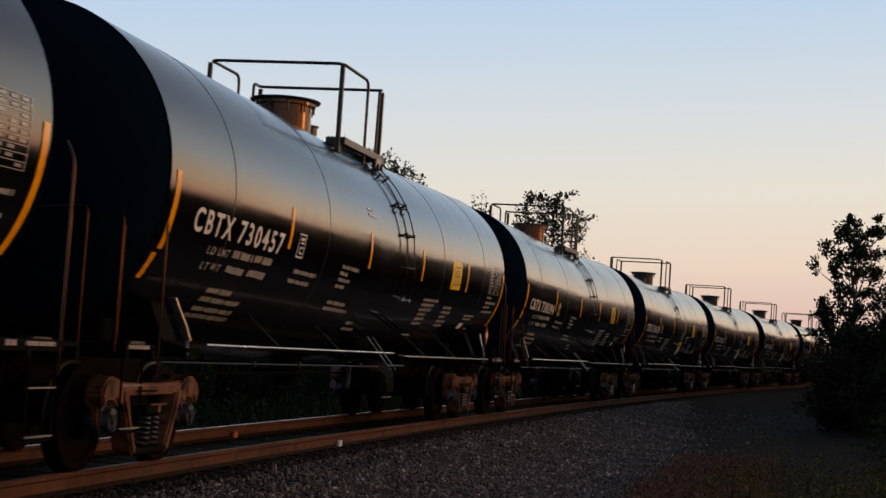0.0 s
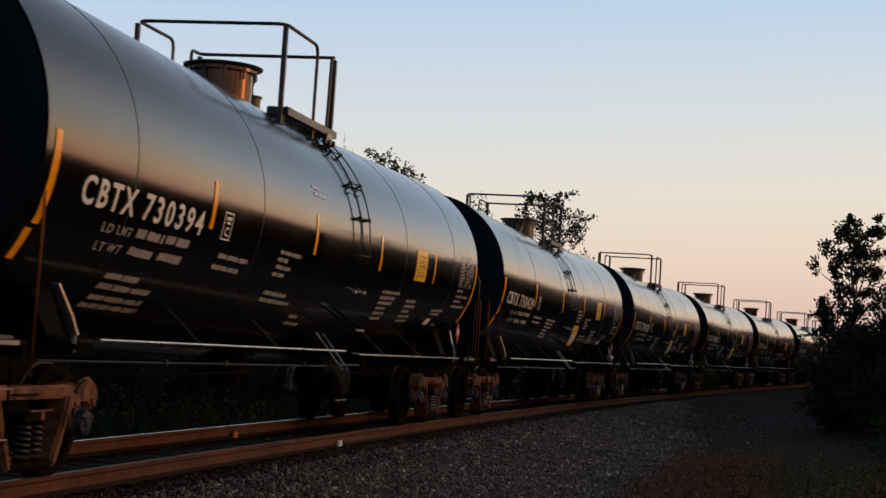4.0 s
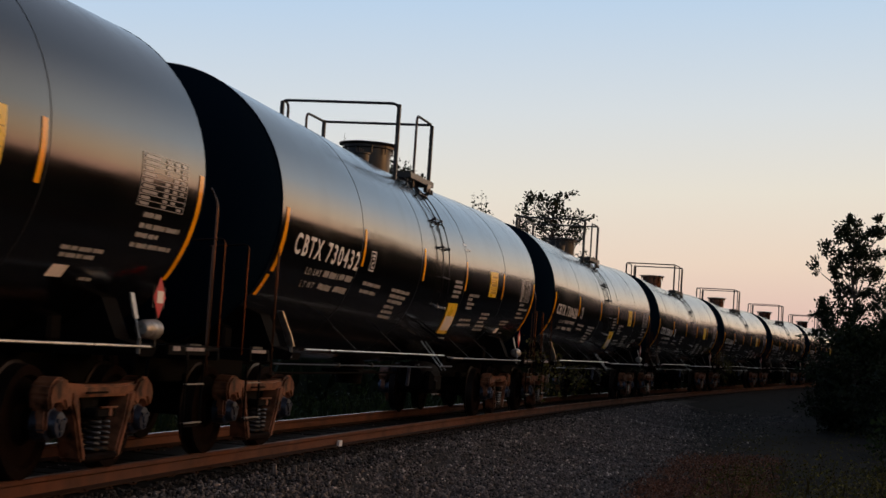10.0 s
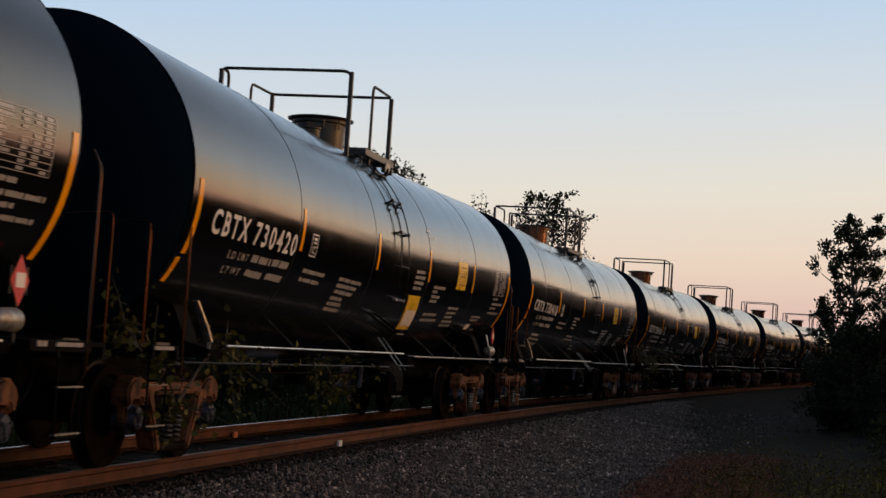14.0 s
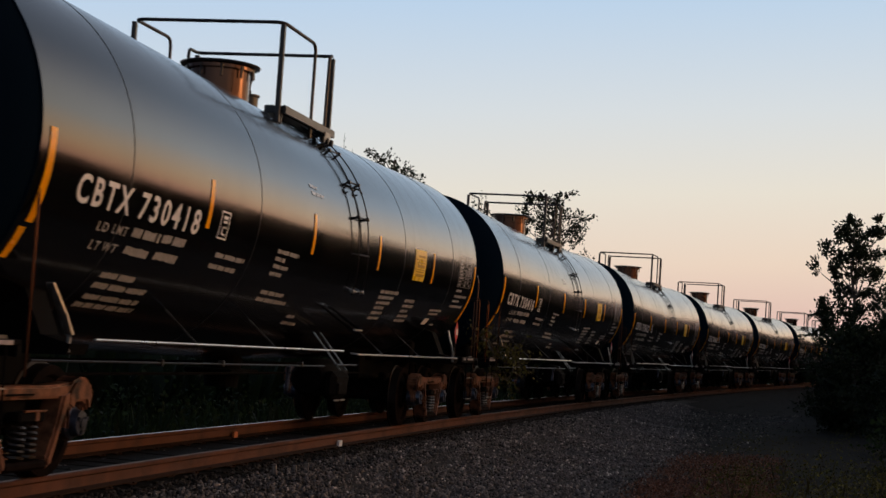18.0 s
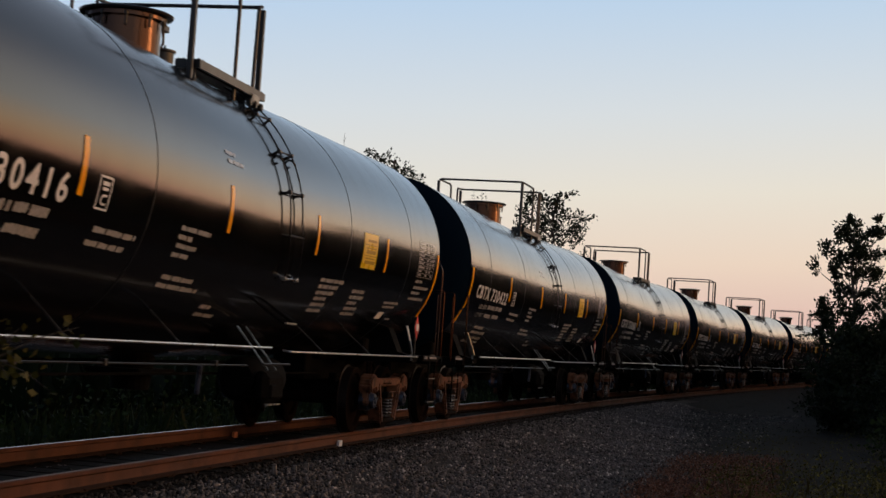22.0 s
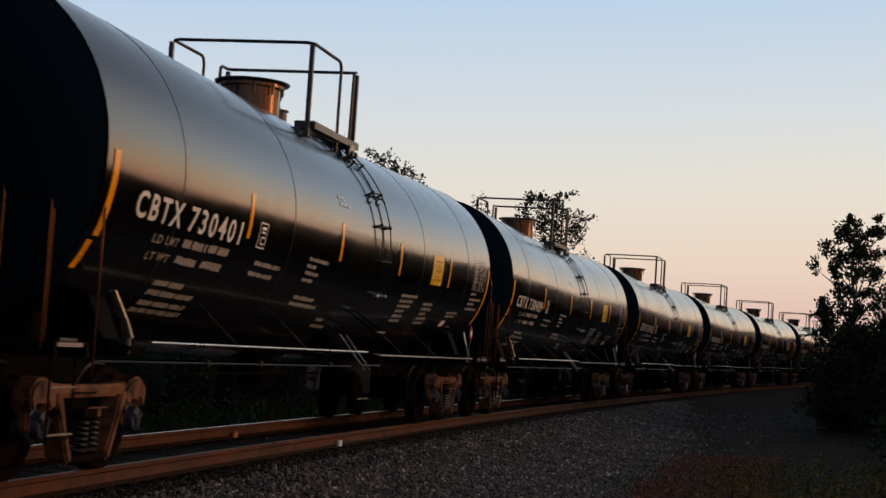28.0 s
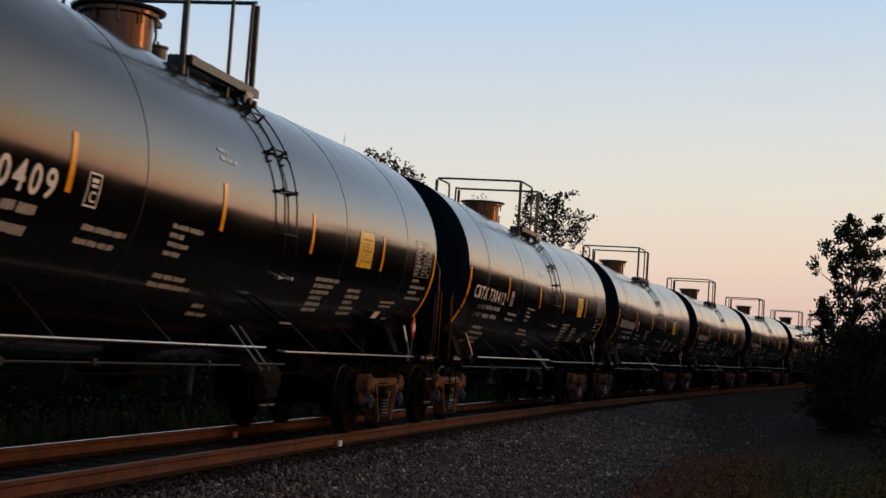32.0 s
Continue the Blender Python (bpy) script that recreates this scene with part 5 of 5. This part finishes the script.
        tree("tree", (d * math.sin(az), d * math.cos(az), -0.6), (4.0, 3.6, 3.4, 3.3, 3.2, 3.2)[min(k, 5)] + rng.uniform(-0.3, 0.35), 2.6, 60 + k, "Dark leafy tree in the row beside the curve", 2600, 0.34, 0.05, clumps=26, twigs=5)


def build_screen_trees():
    """Unseen trees added behind and beside the camera to dim the cars' lower sides."""
    rng = random.Random(14)
    for k in range(17):
        az = radians(101 + 5.2 * k)
        d = 34 + rng.uniform(-3, 4)
        tree("tree", (d * math.sin(az), d * math.cos(az), -0.6), 7.0 + rng.uniform(-0.8, 1.0), 2.8, 160 + k, "Unseen leafy tree added to block low sky light", 1500, 0.5, 0.03, clumps=20, twigs=4)


def build_weeds():
    rng = np.random.default_rng(77)

    def blades(name, label, n, place, lo, hi, mat, thick=0.05):
        C, D, S = [], [], []
        for _ in range(n):
            x, y, z = place()
            C.append((x, y, z))
            D.append((rng.normal() * 0.28, rng.normal() * 0.28, 1))
            S.append(rng.uniform(lo, hi))
        tagged(new(name, quad_cloud(name, mat, C, D, S, rng, thick)), label, name.split("_")[0], kind="stuff")

    def strip(s0, s1, v0, v1, power=1.0):
        def f():
            s = s0 + (s1 - s0) * rng.random() ** 1.4
            v = v0 + (v1 - v0) * rng.random() ** power
            x, y, _ = side_point(s, v, 0)
            return x, y, ground_height(v) - 0.02
        return f

    def leafy(name, label, n, place, tall, lo, hi, mat):
        C, D, S = [], [], []
        while len(C) < n:
            x, y, z = place()
            h, r = tall * rng.uniform(0.3, 1.0), rng.uniform(0.05, 0.16)
            for _ in range(14):
                C.append((x + rng.normal() * r, y + rng.normal() * r, z + h * rng.random()))
                D.append((rng.normal(), rng.normal(), 0.6))
                S.append(rng.uniform(lo, hi))
        tagged(new(name, quad_cloud(name, mat, C, D, S, rng, 0.5)), label, "weeds", kind="stuff")

    blades("weeds", "Dim green and yellow weeds at the ballast's edge", 350, strip(12, 25, 5.9, 9.5, 1.0), 0.10, 0.34, GRASS, 0.05)
    leafy("weeds_mixed", "Low yellowing leafy weeds at the ballast's edge", 13000, strip(12, 25, 5.7, 9.5), 0.28, 0.025, 0.065, WEED_LEAF)
    leafy("weeds_sparse", "Sparse low weeds on the darkened soil", 5000, strip(24, 42, 5.2, 11), 0.16, 0.02, 0.05, WEED_LEAF)
    leafy("weeds_red", "Low reddish weeds creeping into the ballast", 26000, strip(12, 29, 4.9, 6.6), 0.16, 0.02, 0.055, RED_LEAF)
    leafy("weeds_near", "Low mixed weeds and grass beside the ballast", 16000, strip(-20, 15, 4.3, 13), 0.18, 0.03, 0.07, WEED_LEAF)
    blades("weeds_dry", "Dry reddish weed stems at the ballast's edge", 350, strip(12, 30, 4.9, 7.4, 1.0), 0.05, 0.20, DRY, 0.05)
    blades("weeds_flower", "Sparse yellow flower heads in the weeds", 70, strip(15, 34, 6.6, 9.5), 0.04, 0.075, FLOWER, 0.9)
    blades("grass_shade", "Short dark grass on the far shoulder of the track", 3000, strip(42, 130, 1.9, 8.5), 0.03, 0.09, LEAF_DARK, 0.2)
    blades("grass", "Dark tall weeds on the far side of the track", 9000, strip(4, 95, -9.5, -4.2, 1.0), 0.30, 0.95, LEAF_MID, 0.10)
    blades("grass_far", "Dark scrub on the far side of the track", 15000, strip(2, 130, -14, -7, 1.0), 1.2, 2.6, LEAF_DARK, 0.30)
    blades("scrub", "Dense dark scrub behind the far end of the train", 9000, strip(60, 240, -13, -4.5), 1.2, 3.0, LEAF_DARK, 0.5)
    C, D, S = [], [], []
    for x, y, z in (strip(8, 80, -8, -3.8)() for _ in range(30000)):
        C.append((x, y, z + abs(rng.normal()) * (0.30 + 0.35 * (0.5 + noise.noise(Vector((x * 0.5, y * 0.5, 2)))))))
        D.append(rng.normal(size=3))
        S.append(rng.uniform(0.05, 0.13))
    tagged(new("weeds_leafy", quad_cloud("weeds_leafy", LEAF_MID, C, D, S, rng, 0.6)), "Leafy undergrowth on the far side of the track", "weeds", kind="stuff")


# ---------------------------------------------------------------- branches caught on two of the cars
CAUGHT = []


def caught_branch(car_index, seed, clusters, leaves):
    """Leafy boughs hanging on a car's end; in the car's space."""
    rng = np.random.default_rng(seed)
    thing = new("torn_branch")
    thing.matrix_basis = car_pose(car_index, 0.0)
    C, D, S = [], [], []
    start = np.array(P(clusters[0][0], clusters[0][1], clusters[0][2]))
    for u, v, w, r in clusters:
        c = np.array(P(u, v, w))
        mid = (start + c) / 2 + np.array([0, 0, 0.12])
        if np.linalg.norm(c - start) > 0.05:
            bm = bmesh.new()
            tube(bm, [tuple(start), tuple(mid), tuple(c)], [0.016, 0.012, 0.006], 5)
            part("stem", bm, BARK, thing)
        for _ in range(6):
            e = c + rng.normal(size=3) * r * 0.75
            bm = bmesh.new()
            tube(bm, [tuple(c), tuple((c + e) / 2 + np.array([0, 0, 0.03])), tuple(e)], [0.007, 0.005, 0.003], 4)
            part("twig", bm, BARK, thing)
            m = leaves // 6
            t = rng.random((m, 1))
            C.append(c + (e - c) * t + rng.normal(size=(m, 3)) * r * 0.22)
            D.append(rng.normal(size=(m, 3)) + np.array([0, 0, -0.5]))
            S.append(rng.uniform(0.04, 0.10, m))
        start = c
    me = quad_cloud("foliage", LEAF_VINE, np.concatenate(C), np.concatenate(D), np.concatenate(S), rng, 0.75)
    o = new("foliage", me)
    o.parent = thing
    tagged(thing, "Torn leafy branch caught on the end of a tank car", "branch", "branches caught on the train")
    CAUGHT.append((car_index, thing))


build_ground()
build_rails()
build_track_details()
build_trees()
build_screen_trees()
build_weeds()
caught_branch(4, 91, [(0.2, 1.3, 1.25, 0.25), (0.7, 1.35, 0.95, 0.3), (1.2, 1.4, 0.6, 0.35), (2.6, 1.3, 1.12, 0.3), (3.1, 1.3, 0.92, 0.34)], 100)
caught_branch(4, 92, [(6.6, 1.0, 0.95, 0.15), (7.2, 1.1, 0.70, 0.30), (7.7, 1.1, 0.62, 0.28)], 100)
caught_branch(6, 93, [(0.4, 1.3, 1.45, 0.25), (1.2, 1.4, 1.2, 0.3), (1.8, 1.55, 1.3, 0.35), (2.4, 1.55, 1.15, 0.35), (3.4, 1.4, 0.98, 0.3), (2.9, 1.3, 0.7, 0.3)], 100)
build_ballast()
build_ties()


# ---------------------------------------------------------------- what moves
def motions():
    times = [k * 0.5 for k in range(65)]
    for i, car, style, _ in TRAIN:
        walk(car, [(t, car_pose(i, t)) for t in times])
    for i, thing in CAUGHT:
        walk(thing, [(t, car_pose(i, t)) for t in times])
    for i, car, style, _ in TRAIN:
        for axle in wheelsets_of(car):
            place = axle.location.copy()
            walk(axle, [(k * 0.1, Matrix.Translation(place) @ Matrix.Rotation(-run(k * 0.1) / 0.457, 4, "Y")) for k in range(321)])


motions()
